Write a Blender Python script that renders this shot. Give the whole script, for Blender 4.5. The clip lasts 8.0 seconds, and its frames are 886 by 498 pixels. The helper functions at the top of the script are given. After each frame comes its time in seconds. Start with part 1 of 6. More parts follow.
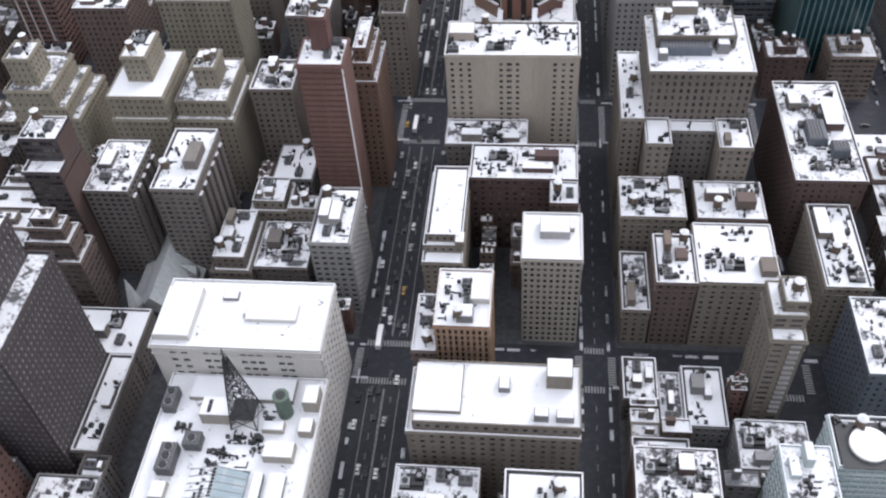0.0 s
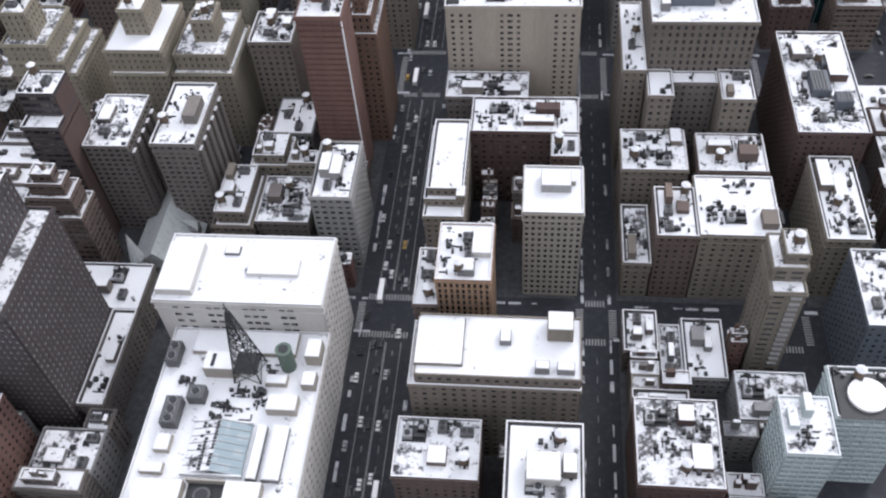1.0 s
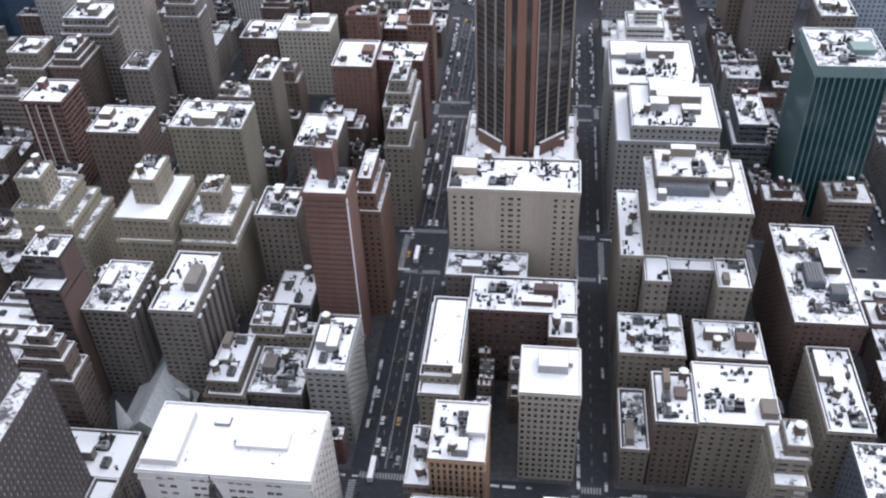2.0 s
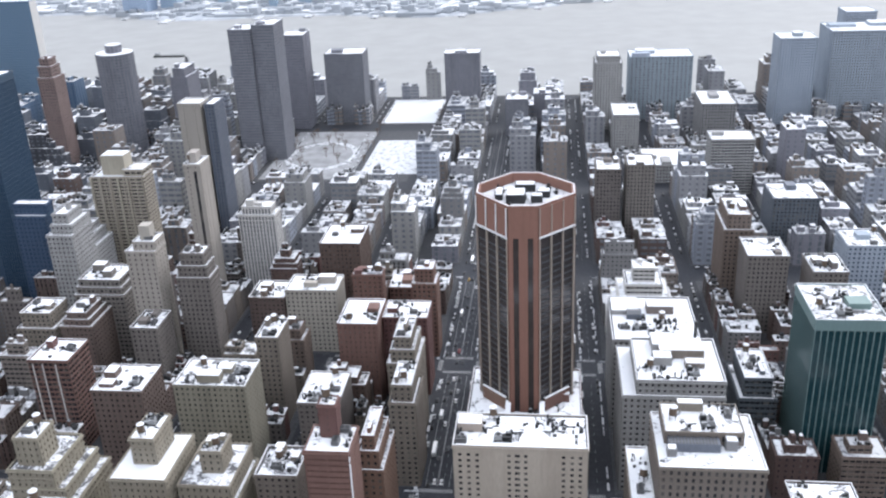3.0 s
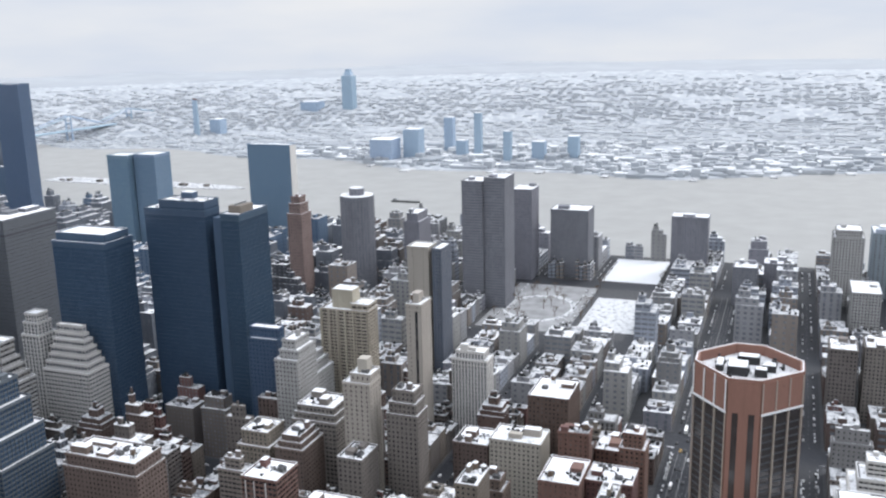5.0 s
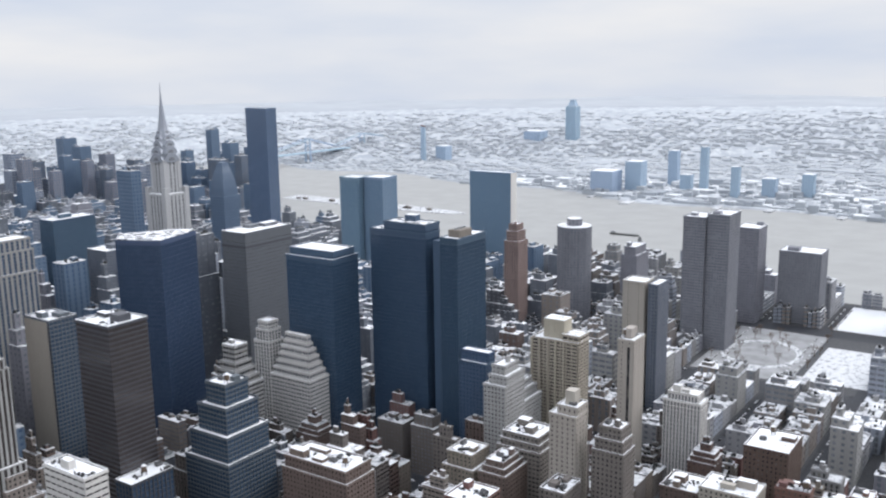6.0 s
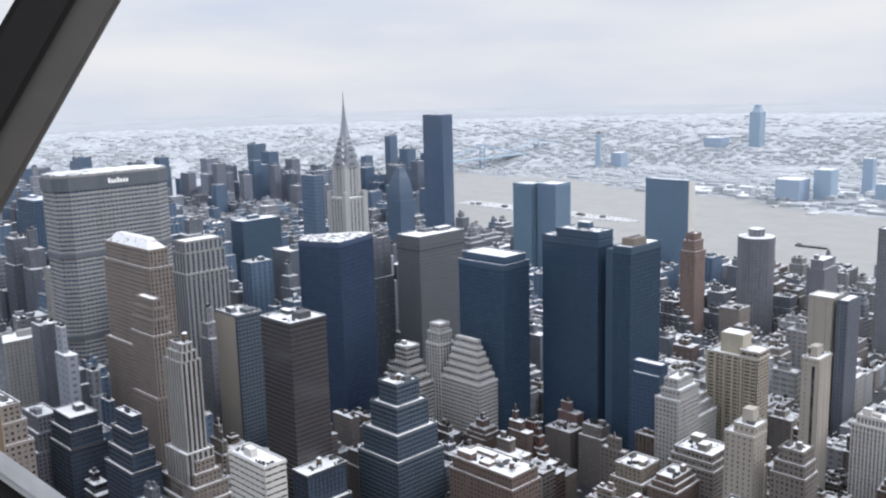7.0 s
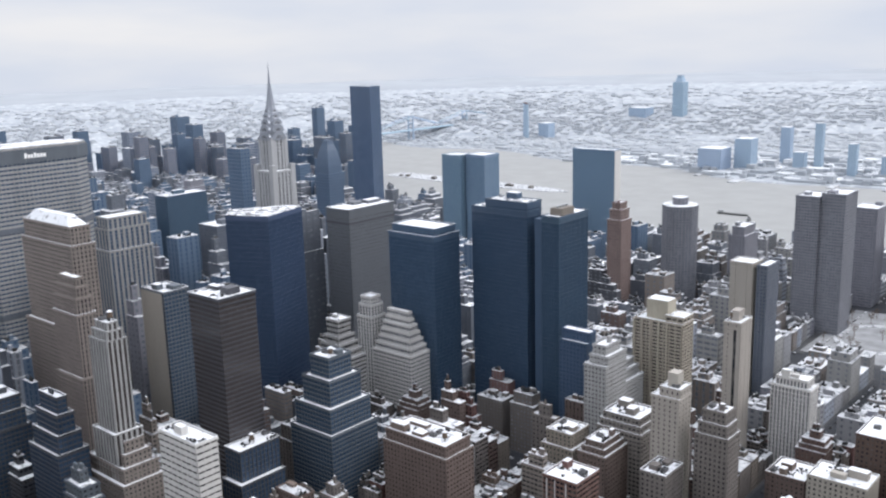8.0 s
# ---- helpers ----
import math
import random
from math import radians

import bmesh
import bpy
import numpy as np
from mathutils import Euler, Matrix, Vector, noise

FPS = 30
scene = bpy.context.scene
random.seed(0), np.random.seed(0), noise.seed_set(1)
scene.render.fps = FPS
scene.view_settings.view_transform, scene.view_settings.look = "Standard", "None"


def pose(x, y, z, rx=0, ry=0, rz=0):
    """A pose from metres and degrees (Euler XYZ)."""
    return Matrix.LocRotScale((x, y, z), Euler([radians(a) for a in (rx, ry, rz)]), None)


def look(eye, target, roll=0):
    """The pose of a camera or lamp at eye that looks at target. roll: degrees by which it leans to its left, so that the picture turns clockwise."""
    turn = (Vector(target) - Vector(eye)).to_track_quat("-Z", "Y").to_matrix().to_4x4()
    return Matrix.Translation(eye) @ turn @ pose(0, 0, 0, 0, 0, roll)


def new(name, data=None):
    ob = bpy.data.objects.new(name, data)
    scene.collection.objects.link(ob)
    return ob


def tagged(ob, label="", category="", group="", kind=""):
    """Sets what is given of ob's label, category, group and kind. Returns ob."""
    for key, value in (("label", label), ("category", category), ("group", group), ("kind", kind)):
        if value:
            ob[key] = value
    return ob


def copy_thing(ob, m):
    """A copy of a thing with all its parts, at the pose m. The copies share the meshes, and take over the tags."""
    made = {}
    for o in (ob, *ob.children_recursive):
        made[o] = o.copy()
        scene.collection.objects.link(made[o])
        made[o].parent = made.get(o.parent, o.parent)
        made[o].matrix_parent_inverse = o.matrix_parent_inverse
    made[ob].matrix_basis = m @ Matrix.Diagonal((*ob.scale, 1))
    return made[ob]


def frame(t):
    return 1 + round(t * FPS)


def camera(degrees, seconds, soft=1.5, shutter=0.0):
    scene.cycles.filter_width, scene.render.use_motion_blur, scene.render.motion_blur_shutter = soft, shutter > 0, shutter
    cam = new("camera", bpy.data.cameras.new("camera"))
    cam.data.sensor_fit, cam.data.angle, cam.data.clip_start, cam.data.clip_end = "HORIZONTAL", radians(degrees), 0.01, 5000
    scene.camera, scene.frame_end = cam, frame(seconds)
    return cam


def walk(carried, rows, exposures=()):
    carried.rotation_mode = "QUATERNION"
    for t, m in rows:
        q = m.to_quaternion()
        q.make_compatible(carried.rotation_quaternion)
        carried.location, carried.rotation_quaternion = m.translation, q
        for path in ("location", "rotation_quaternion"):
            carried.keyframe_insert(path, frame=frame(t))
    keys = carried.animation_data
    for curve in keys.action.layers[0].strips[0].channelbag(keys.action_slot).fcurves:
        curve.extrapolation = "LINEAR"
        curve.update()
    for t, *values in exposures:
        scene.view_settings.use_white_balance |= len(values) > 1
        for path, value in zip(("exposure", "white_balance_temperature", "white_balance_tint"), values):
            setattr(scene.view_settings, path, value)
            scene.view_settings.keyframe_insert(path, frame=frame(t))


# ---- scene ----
EYE = (0.0, 0.0, 325.2)
# seconds, heading, pitch, lean, and the step aside towards the picture's right
PATH = [
    (0.0, 5.12, -47.13, 3.22, 0.10), (0.5, 5.30, -47.75, 3.82, 0.10), (1.0, 4.97, -50.00, 3.44, 0.10), (1.2, 4.86, -49.87, 2.78, 0.10),
    (2.3, 6.67, -33.93, 1.58, 0.10), (2.5, 6.64, -31.23, 1.94, 0.10), (3.0, 6.34, -23.20, 2.33, 0.10), (3.5, 6.03, -16.38, 2.49, 0.10),
    (4.0, 9.63, -15.91, 2.77, 0.10), (4.2, 10.95, -15.72, 2.19, 0.10), (5.3, 24.69, -12.49, 1.16, 0.10), (5.5, 27.13, -12.26, 1.03, 0.10),
    (6.0, 34.39, -11.20, 0.85, 0.10), (6.5, 39.46, -11.15, 1.46, 0.09), (7.0, 45.09, -10.59, 1.51, 0.028), (7.25, 46.10, -10.72, 1.35, 0.008), (7.5, 45.90, -11.00, 1.14, 0.02), (7.7, 45.20, -11.60, 1.06, 0.045),
    (8.0, 40.66, -12.45, 1.55, 0.10),
]
cam = camera(51.3, 8.0, soft=2.3)
walk(cam, [(t, pose(EYE[0] + side * math.cos(radians(yaw)), EYE[1] + side * math.sin(radians(yaw)), EYE[2], 90 + pitch, roll, yaw)) for t, yaw, pitch, roll, side in PATH],
     exposures=[(0.0, 0.93, 6250, 15), (1.2, 0.88, 6250, 15), (2.5, 1.15, 5950, 15), (3.5, 1.32, 6200, 10), (5.5, 1.09, 6250, 11), (8.0, 1.10, 6250, 12)])

# ---------------------------------------------------------------- light: a bright overcast winter sky
world = bpy.data.worlds.new("overcast_sky")
scene.world = world
world.use_nodes = True
wn, wl = world.node_tree.nodes, world.node_tree.links
wn.clear()
w_out = wn.new("ShaderNodeOutputWorld")
w_bg = wn.new("ShaderNodeBackground")
w_sky = wn.new("ShaderNodeTexSky")
w_sky.sky_type, w_sky.sun_disc = "NISHITA", False
w_sky.sun_elevation, w_sky.sun_rotation = radians(35), radians(70)
w_sky.air_density, w_sky.dust_density = 1.0, 3.0
w_dim = wn.new("ShaderNodeVectorMath")
w_dim.operation = "SCALE"
w_dim.inputs["Scale"].default_value = 0.07
w_coord = wn.new("ShaderNodeTexCoord")
w_map = wn.new("ShaderNodeMapping")
w_map.inputs["Scale"].default_value = (1.0, 1.0, 5.0)
w_noise = wn.new("ShaderNodeTexNoise")
w_noise.inputs["Scale"].default_value, w_noise.inputs["Detail"].default_value = 2.2, 6.0
w_ramp = wn.new("ShaderNodeValToRGB")
w_ramp.color_ramp.elements[0].position, w_ramp.color_ramp.elements[0].color = 0.33, (0.76, 0.82, 0.92, 1)
w_ramp.color_ramp.elements[1].position, w_ramp.color_ramp.elements[1].color = 0.62, (1.0, 0.99, 0.972, 1)
w_mix = wn.new("ShaderNodeMix")
w_mix.data_type = "RGBA"
w_mix.inputs[0].default_value = 0.9
# an overcast sky is about three times as bright overhead as at the horizon
w_sep = wn.new("ShaderNodeSeparateXYZ")
w_rise = wn.new("ShaderNodeMapRange")
for key, value in zip(("From Min", "From Max", "To Min", "To Max"), (0.16, 0.8, 0.44, 1.2)):
    w_rise.inputs[key].default_value = value
wl.new(w_coord.outputs["Generated"], w_map.inputs["Vector"])
wl.new(w_coord.outputs["Generated"], w_sep.inputs[0])
wl.new(w_sep.outputs["Z"], w_rise.inputs["Value"])
wl.new(w_map.outputs["Vector"], w_noise.inputs["Vector"])
wl.new(w_noise.outputs["Fac"], w_ramp.inputs["Fac"])
wl.new(w_sky.outputs["Color"], w_dim.inputs[0])
wl.new(w_dim.outputs["Vector"], w_mix.inputs[6])
wl.new(w_ramp.outputs["Color"], w_mix.inputs[7])
wl.new(w_mix.outputs[2], w_bg.inputs["Color"])
wl.new(w_rise.outputs["Result"], w_bg.inputs["Strength"])
wl.new(w_bg.outputs["Background"], w_out.inputs["Surface"])

sun = new("sun", bpy.data.lights.new("sun", "SUN"))
sun.data.energy, sun.data.angle, sun.data.color = 0.9, radians(20), (1.0, 0.97, 0.92)
sun.matrix_world = look((0, 0, 900), (-330, -420, 520))


# ---------------------------------------------------------------- materials
def material(name):
    m = bpy.data.materials.new(name)
    m.use_nodes = True
    n, l = m.node_tree.nodes, m.node_tree.links
    return m, n, l, n["Principled BSDF"]


def node(n, kind, **values):
    made = n.new(kind)
    for key, value in values.items():
        made.inputs[key].default_value = value
    return made


def mixed(n, l, fac, a, b, blend="MIX"):
    m = n.new("ShaderNodeMix")
    m.data_type, m.blend_type = "RGBA", blend
    for socket, value in ((m.inputs[0], fac), (m.inputs[6], a), (m.inputs[7], b)):
        if isinstance(value, bpy.types.NodeSocket):
            l.new(value, socket)
        else:
            socket.default_value = value if isinstance(value, (int, float)) else (*value, 1)
    return m.outputs[2]


def ranged(n, l, value, a, b, c, d):
    m = n.new("ShaderNodeMapRange")
    l.new(value, m.inputs["Value"])
    for key, v in zip(("From Min", "From Max", "To Min", "To Max"), (a, b, c, d)):
        m.inputs[key].default_value = v
    return m.outputs["Result"]


def wall_material(name, colour, rough=0.85, spread=0.22, stain=0.45, hue=0.02):
    """Masonry: each building a little lighter, darker or warmer, with broad stains and fine grain."""
    m, n, l, p = material(name)
    info = n.new("ShaderNodeObjectInfo")
    geo = n.new("ShaderNodeNewGeometry")
    stretch = node(n, "ShaderNodeMapping", Scale=(1.0, 1.0, 0.25))
    l.new(geo.outputs["Position"], stretch.inputs["Vector"])
    broad = node(n, "ShaderNodeTexNoise", Scale=0.09, Detail=5.0)
    fine = node(n, "ShaderNodeTexNoise", Scale=1.3, Detail=4.0)
    l.new(stretch.outputs["Vector"], broad.inputs["Vector"])
    l.new(stretch.outputs["Vector"], fine.inputs["Vector"])
    tone = node(n, "ShaderNodeHueSaturation", Color=(*colour, 1), Saturation=1.0)
    l.new(ranged(n, l, info.outputs["Random"], 0, 1, 1 - spread, 1 + spread), tone.inputs["Value"])
    l.new(ranged(n, l, info.outputs["Random"], 0, 1, 0.5 - hue, 0.5 + hue), tone.inputs["Hue"])
    dark = tuple(c * 0.55 for c in colour)
    a = mixed(n, l, ranged(n, l, broad.outputs["Fac"], 0.45, 0.75, 0, stain), tone.outputs["Color"], dark)
    b = mixed(n, l, ranged(n, l, fine.outputs["Fac"], 0.3, 0.7, 0, 0.4), a, tuple(c * 0.7 for c in colour))
    narrow = node(n, "ShaderNodeMapping", Scale=(1.0, 1.0, 0.06))
    l.new(geo.outputs["Position"], narrow.inputs["Vector"])
    streak = node(n, "ShaderNodeTexNoise", Scale=0.55, Detail=3.0)
    l.new(narrow.outputs["Vector"], streak.inputs["Vector"])
    b = mixed(n, l, ranged(n, l, streak.outputs["Fac"], 0.52, 0.72, 0, stain * 0.9), b, tuple(c * 0.6 for c in colour))
    l.new(b, p.inputs["Base Color"])
    p.inputs["Roughness"].default_value = rough
    bump = node(n, "ShaderNodeBump", Strength=0.25, Distance=0.1)
    l.new(fine.outputs["Fac"], bump.inputs["Height"])
    l.new(bump.outputs["Normal"], p.inputs["Normal"])
    return m


def glass_material(name, colour, rough=0.12, spread=0.5, grid=(0.33, 0.3), gloss=0.5, blind=None):
    """Window glass over dark rooms: panes differ in tone where blinds are drawn."""
    m, n, l, p = material(name)
    geo = n.new("ShaderNodeNewGeometry")
    info = n.new("ShaderNodeObjectInfo")
    snap = n.new("ShaderNodeVectorMath")
    snap.operation = "SNAP"
    snap.inputs[1].default_value = (1 / grid[0], 1 / grid[0], 1 / grid[1])
    l.new(geo.outputs["Position"], snap.inputs[0])
    pane = n.new("ShaderNodeTexWhiteNoise")
    pane.noise_dimensions = "3D"
    l.new(snap.outputs["Vector"], pane.inputs["Vector"])
    light = blind or tuple(min(0.5, c * 2.4 + 0.05) for c in colour)
    a = mixed(n, l, ranged(n, l, pane.outputs["Value"], 0.55, 1.0, 0, spread), colour, light)
    b = mixed(n, l, ranged(n, l, info.outputs["Random"], 0, 1, 0, 0.4), a, tuple(c * 0.6 for c in colour))
    l.new(b, p.inputs["Base Color"])
    p.inputs["Roughness"].default_value = rough
    p.inputs["IOR"].default_value = 1.5
    p.inputs["Specular IOR Level"].default_value = gloss
    return m


def snow_material(name, cover, under=(0.05, 0.05, 0.055), clean=1.0):
    """Snow on tar: cover is the share that lies white."""
    m, n, l, p = material(name)
    geo = n.new("ShaderNodeNewGeometry")
    info = n.new("ShaderNodeObjectInfo")
    big = node(n, "ShaderNodeTexNoise", Scale=0.16, Detail=3.0, Roughness=0.6)
    mid = node(n, "ShaderNodeTexNoise", Scale=0.75, Detail=5.0, Roughness=0.7)
    fine = node(n, "ShaderNodeTexNoise", Scale=2.5, Detail=3.0)
    for t in (big, mid, fine):
        l.new(geo.outputs["Position"], t.inputs["Vector"])
    add = n.new("ShaderNodeMath")
    add.operation = "MULTIPLY_ADD"
    add.inputs[1].default_value = 0.7
    l.new(mid.outputs["Fac"], add.inputs[0])
    l.new(big.outputs["Fac"], add.inputs[2])
    shift = n.new("ShaderNodeMath")
    shift.operation = "MULTIPLY_ADD"
    shift.inputs[1].default_value = 0.10
    l.new(info.outputs["Random"], shift.inputs[0])
    l.new(add.outputs["Value"], shift.inputs[2])
    edge = 0.74 + 0.33 * cover
    bare = ranged(n, l, shift.outputs["Value"], edge - 0.03, edge + 0.10, 0, 1)
    white = mixed(n, l, ranged(n, l, fine.outputs["Fac"], 0.35, 0.75, 0, 1), tuple(c * clean for c in (0.67, 0.68, 0.70)), tuple(c * clean for c in (0.57, 0.59, 0.62)))
    l.new(mixed(n, l, bare, white, under), p.inputs["Base Color"])
    p.inputs["Roughness"].default_value = 0.9
    bump = node(n, "ShaderNodeBump", Strength=0.35, Distance=0.25)
    l.new(mid.outputs["Fac"], bump.inputs["Height"])
    l.new(bump.outputs["Normal"], p.inputs["Normal"])
    return m


def plain_material(name, colour, rough=0.6, metal=0.0, grain=0.2, scale=2.0):
    m, n, l, p = material(name)
    geo = n.new("ShaderNodeNewGeometry")
    t = node(n, "ShaderNodeTexNoise", Scale=scale, Detail=4.0)
    l.new(geo.outputs["Position"], t.inputs["Vector"])
    l.new(mixed(n, l, ranged(n, l, t.outputs["Fac"], 0.3, 0.7, 0, 1), colour, tuple(c * (1 - grain * 2) for c in colour)), p.inputs["Base Color"])
    p.inputs["Roughness"].default_value, p.inputs["Metallic"].default_value = rough, metal
    return m


WALLS = {
    "river blue steel": wall_material("river_blue_steel", (0.150, 0.225, 0.305), rough=0.5, spread=0.05, stain=0.15),
    "buff brick": wall_material("buff_brick", (0.35, 0.318, 0.262), spread=0.04),
    "umber steel": wall_material("umber_steel", (0.062, 0.052, 0.054), rough=0.6, spread=0.05),
    "tan brick": wall_material("tan_brick", (0.178, 0.156, 0.133)),
    "cream limestone": wall_material("cream_limestone", (0.325, 0.302, 0.270), spread=0.12, stain=0.2),
    "red brick": wall_material("red_brick", (0.138, 0.076, 0.066)),
    "brown brick": wall_material("brown_brick", (0.130, 0.098, 0.085)),
    "dark brown brick": wall_material("dark_brown_brick", (0.085, 0.055, 0.048), spread=0.15),
    "grey concrete": wall_material("grey_concrete", (0.20, 0.20, 0.205)),
    "pale grey stone": wall_material("pale_grey_stone", (0.28, 0.28, 0.28), spread=0.15),
    "white stone": wall_material("white_stone", (0.5, 0.49, 0.475), spread=0.06, stain=0.15),
    "yellow brick": wall_material("yellow_brick", (0.190, 0.174, 0.142), spread=0.12),
    "orange brick": wall_material("orange_brick", (0.25, 0.165, 0.108), spread=0.1),
    "copper brown brick": wall_material("copper_brown_brick", (0.150, 0.088, 0.068), spread=0.05, stain=0.2),
    "grey brown brick": wall_material("grey_brown_brick", (0.145, 0.130, 0.122)),
    "slate grey panel": wall_material("slate_grey_panel", (0.095, 0.110, 0.132), rough=0.6),
    # These two steels are lightened and blued, haze painted into the colour.
    "dark blue steel": wall_material("dark_blue_steel", (0.052, 0.086, 0.138), rough=0.45, spread=0.2, stain=0.2),
    "black steel": wall_material("hazy_black_steel", (0.043, 0.073, 0.120), rough=0.4, spread=0.1, stain=0.2),
    "green steel": wall_material("green_steel", (0.135, 0.205, 0.200), rough=0.5, spread=0.05, stain=0.2),
    "cream brick": wall_material("cream_brick", (0.255, 0.232, 0.182), spread=0.08),
    "grey brown stone": wall_material("grey_brown_stone", (0.19, 0.165, 0.152), spread=0.1),
    # Far wall, paled and greyed: haze is part of this colour.
    "mauve grey brick": wall_material("hazy_grey_brick", (0.275, 0.277, 0.300), spread=0.1),
    "dark grey steel": wall_material("dark_grey_steel", (0.046, 0.050, 0.060), rough=0.5, spread=0.1),
    # The next three carry haze too, lightened and blued for far walls.
    "far blue steel": wall_material("hazy_blue_steel", (0.095, 0.138, 0.208), rough=0.5, spread=0.15, stain=0.15),
    "steel blue brick": wall_material("hazy_blue_brick", (0.225, 0.250, 0.290), spread=0.25),
    "violet grey brick": wall_material("hazy_violet_brick", (0.185, 0.190, 0.218), spread=0.1),
    "pink beige brick": wall_material("pink_beige_brick", (0.335, 0.288, 0.250), spread=0.03, stain=0.25),
    "rose brown brick": wall_material("rose_brown_brick", (0.185, 0.132, 0.128), spread=0.08),
    "smooth grey steel": wall_material("smooth_grey_steel", (0.102, 0.11, 0.127), rough=0.5, spread=0.05, stain=0.2),
    "pale teal panel": wall_material("pale_teal_panel", (0.42, 0.48, 0.485), rough=0.5, spread=0.08, stain=0.2),
    # Another far wall with haze in its pale blue-grey.
    "blue grey stone": wall_material("hazy_grey_stone", (0.29, 0.335, 0.39)),
}
GLASS = {
    "dark": glass_material("dark_window_glass", (0.022, 0.024, 0.029), spread=0.75, blind=(0.20, 0.185, 0.165)),
    # Lightened with the dark steels to carry the same haze.
    "blue": glass_material("blue_window_glass", (0.036, 0.062, 0.106), rough=0.25, spread=0.2, gloss=0.4),
    "green": glass_material("green_window_glass", (0.010, 0.036, 0.044), spread=0.2, gloss=0.35),
    # Haze painted into the next three: pale, low-contrast panes for far facades.
    "grey": glass_material("grey_window_glass", (0.115, 0.122, 0.138)),
    "far blue": glass_material("hazy_blue_glass", (0.078, 0.120, 0.188), spread=0.1),
    "far": glass_material("hazy_window_glass", (0.155, 0.168, 0.192), spread=0.4),
    "river blue": glass_material("river_blue_glass", (0.130, 0.200, 0.280), spread=0.12),
    "bronze": glass_material("bronze_window_glass", (0.046, 0.040, 0.040), spread=0.15),
    # Pale base colour stands in for glints on the brown slab's windows.
    "pale": glass_material("glint_pale_glass", (0.30, 0.305, 0.32), spread=0.6, blind=(0.03, 0.03, 0.035)),
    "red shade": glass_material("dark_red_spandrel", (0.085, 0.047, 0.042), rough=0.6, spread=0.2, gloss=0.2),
    "teal": glass_material("pale_teal_glass", (0.30, 0.385, 0.40), spread=0.3),
}
SNOW = {"full": snow_material("deep_snow", 1.12), "most": snow_material("thin_snow", 0.80),
        # old and worn: thawed patches, plus haze in the dulled white and lifted dark
        "old": snow_material("old_hazy_snow", 0.55, (0.15, 0.157, 0.17), 0.74), "worn": snow_material("thawing_hazy_snow", 0.3, (0.13, 0.137, 0.15), 0.66),
        "half": snow_material("patchy_snow", 0.52, (0.085, 0.085, 0.09)), "cap": snow_material("ledge_snow", 1.3), "field": snow_material("open_field_snow", 1.0, (0.25, 0.25, 0.25), 0.9),
        "dusted": snow_material("trodden_snow", -0.05, (0.15, 0.155, 0.165), 0.85)}
TAR = plain_material("tar_and_gravel", (0.06, 0.06, 0.065), 0.9)
METAL = plain_material("galvanised_sheet", (0.34, 0.35, 0.36), 0.5, 0.4)
DARK_METAL = plain_material("dark_painted_metal", (0.035, 0.037, 0.04), 0.5, 0.3)
TIMBER = plain_material("weathered_cedar", (0.13, 0.095, 0.07), 0.9)

# ---------------------------------------------------------------- mesh helpers
FACES = np.array([(0, 3, 2, 1), (4, 5, 6, 7), (0, 1, 5, 4), (1, 2, 6, 5), (2, 3, 7, 6), (3, 0, 4, 7)])
CORNERS = np.array([(0, 2, 4), (1, 2, 4), (1, 3, 4), (0, 3, 4), (0, 2, 5), (1, 2, 5), (1, 3, 5), (0, 3, 5)])


def boxes_mesh(name, boxes, mat):
    """One mesh out of boxes (x0, x1, y0, y1, z0, z1)."""
    b = np.array(boxes, dtype=np.float64).reshape(-1, 6)
    v = b[:, CORNERS].reshape(-1, 3)
    k = len(b)
    q = (FACES[None] + (np.arange(k) * 8)[:, None, None]).reshape(-1)
    me = bpy.data.meshes.new(name)
    me.vertices.add(len(v))
    me.vertices.foreach_set("co", v.ravel())
    me.loops.add(len(q))
    me.loops.foreach_set("vertex_index", q)
    me.polygons.add(k * 6)
    me.polygons.foreach_set("loop_start", np.arange(0, k * 24, 4))
    me.polygons.foreach_set("loop_total", np.full(k * 6, 4))
    me.update(calc_edges=True)
    me.shade_flat()
    me.materials.append(mat)
    return me


def part(name, data, mat, parent, label=""):
    """Links a bmesh, a mesh or a list of boxes as one mesh object under a thing or part."""
    if isinstance(data, list):
        data = boxes_mesh(name, data, mat)
    elif isinstance(data, bmesh.types.BMesh):
        bm, data = data, bpy.data.meshes.new(name)
        bm.to_mesh(data)
        bm.free()
        data.materials.append(mat)
    ob = new(name, data)
    ob.parent = parent
    if label:
        tagged(ob, label)
    return ob


def thing(name, x, y, z, label, category, group="", kind=""):
    ob = new(name)
    ob.location = (x, y, z)
    ob.empty_display_size = 1
    return tagged(ob, label, category, group, kind)


def prism(points, z0, z1, bm=None, top=None):
    """An upright prism over a plan polygon; top shrinks or moves the upper ring."""
    bm = bm or bmesh.new()
    low = [bm.verts.new((x, y, z0)) for x, y in points]
    high = [bm.verts.new((x, y, z1)) for x, y in (top or points)]
    bm.faces.new(list(reversed(low)))
    bm.faces.new(high)
    for i in range(len(low)):
        j = (i + 1) % len(low)
        bm.faces.new((low[i], low[j], high[j], high[i]))
    return bm


def ring(r, count=12, x=0.0, y=0.0, turn=0.0):
    return [(x + r * math.cos(turn + math.tau * i / count), y + r * math.sin(turn + math.tau * i / count)) for i in range(count)]


# ---------------------------------------------------------------- buildings
TAKEN = []
ROOFS = []


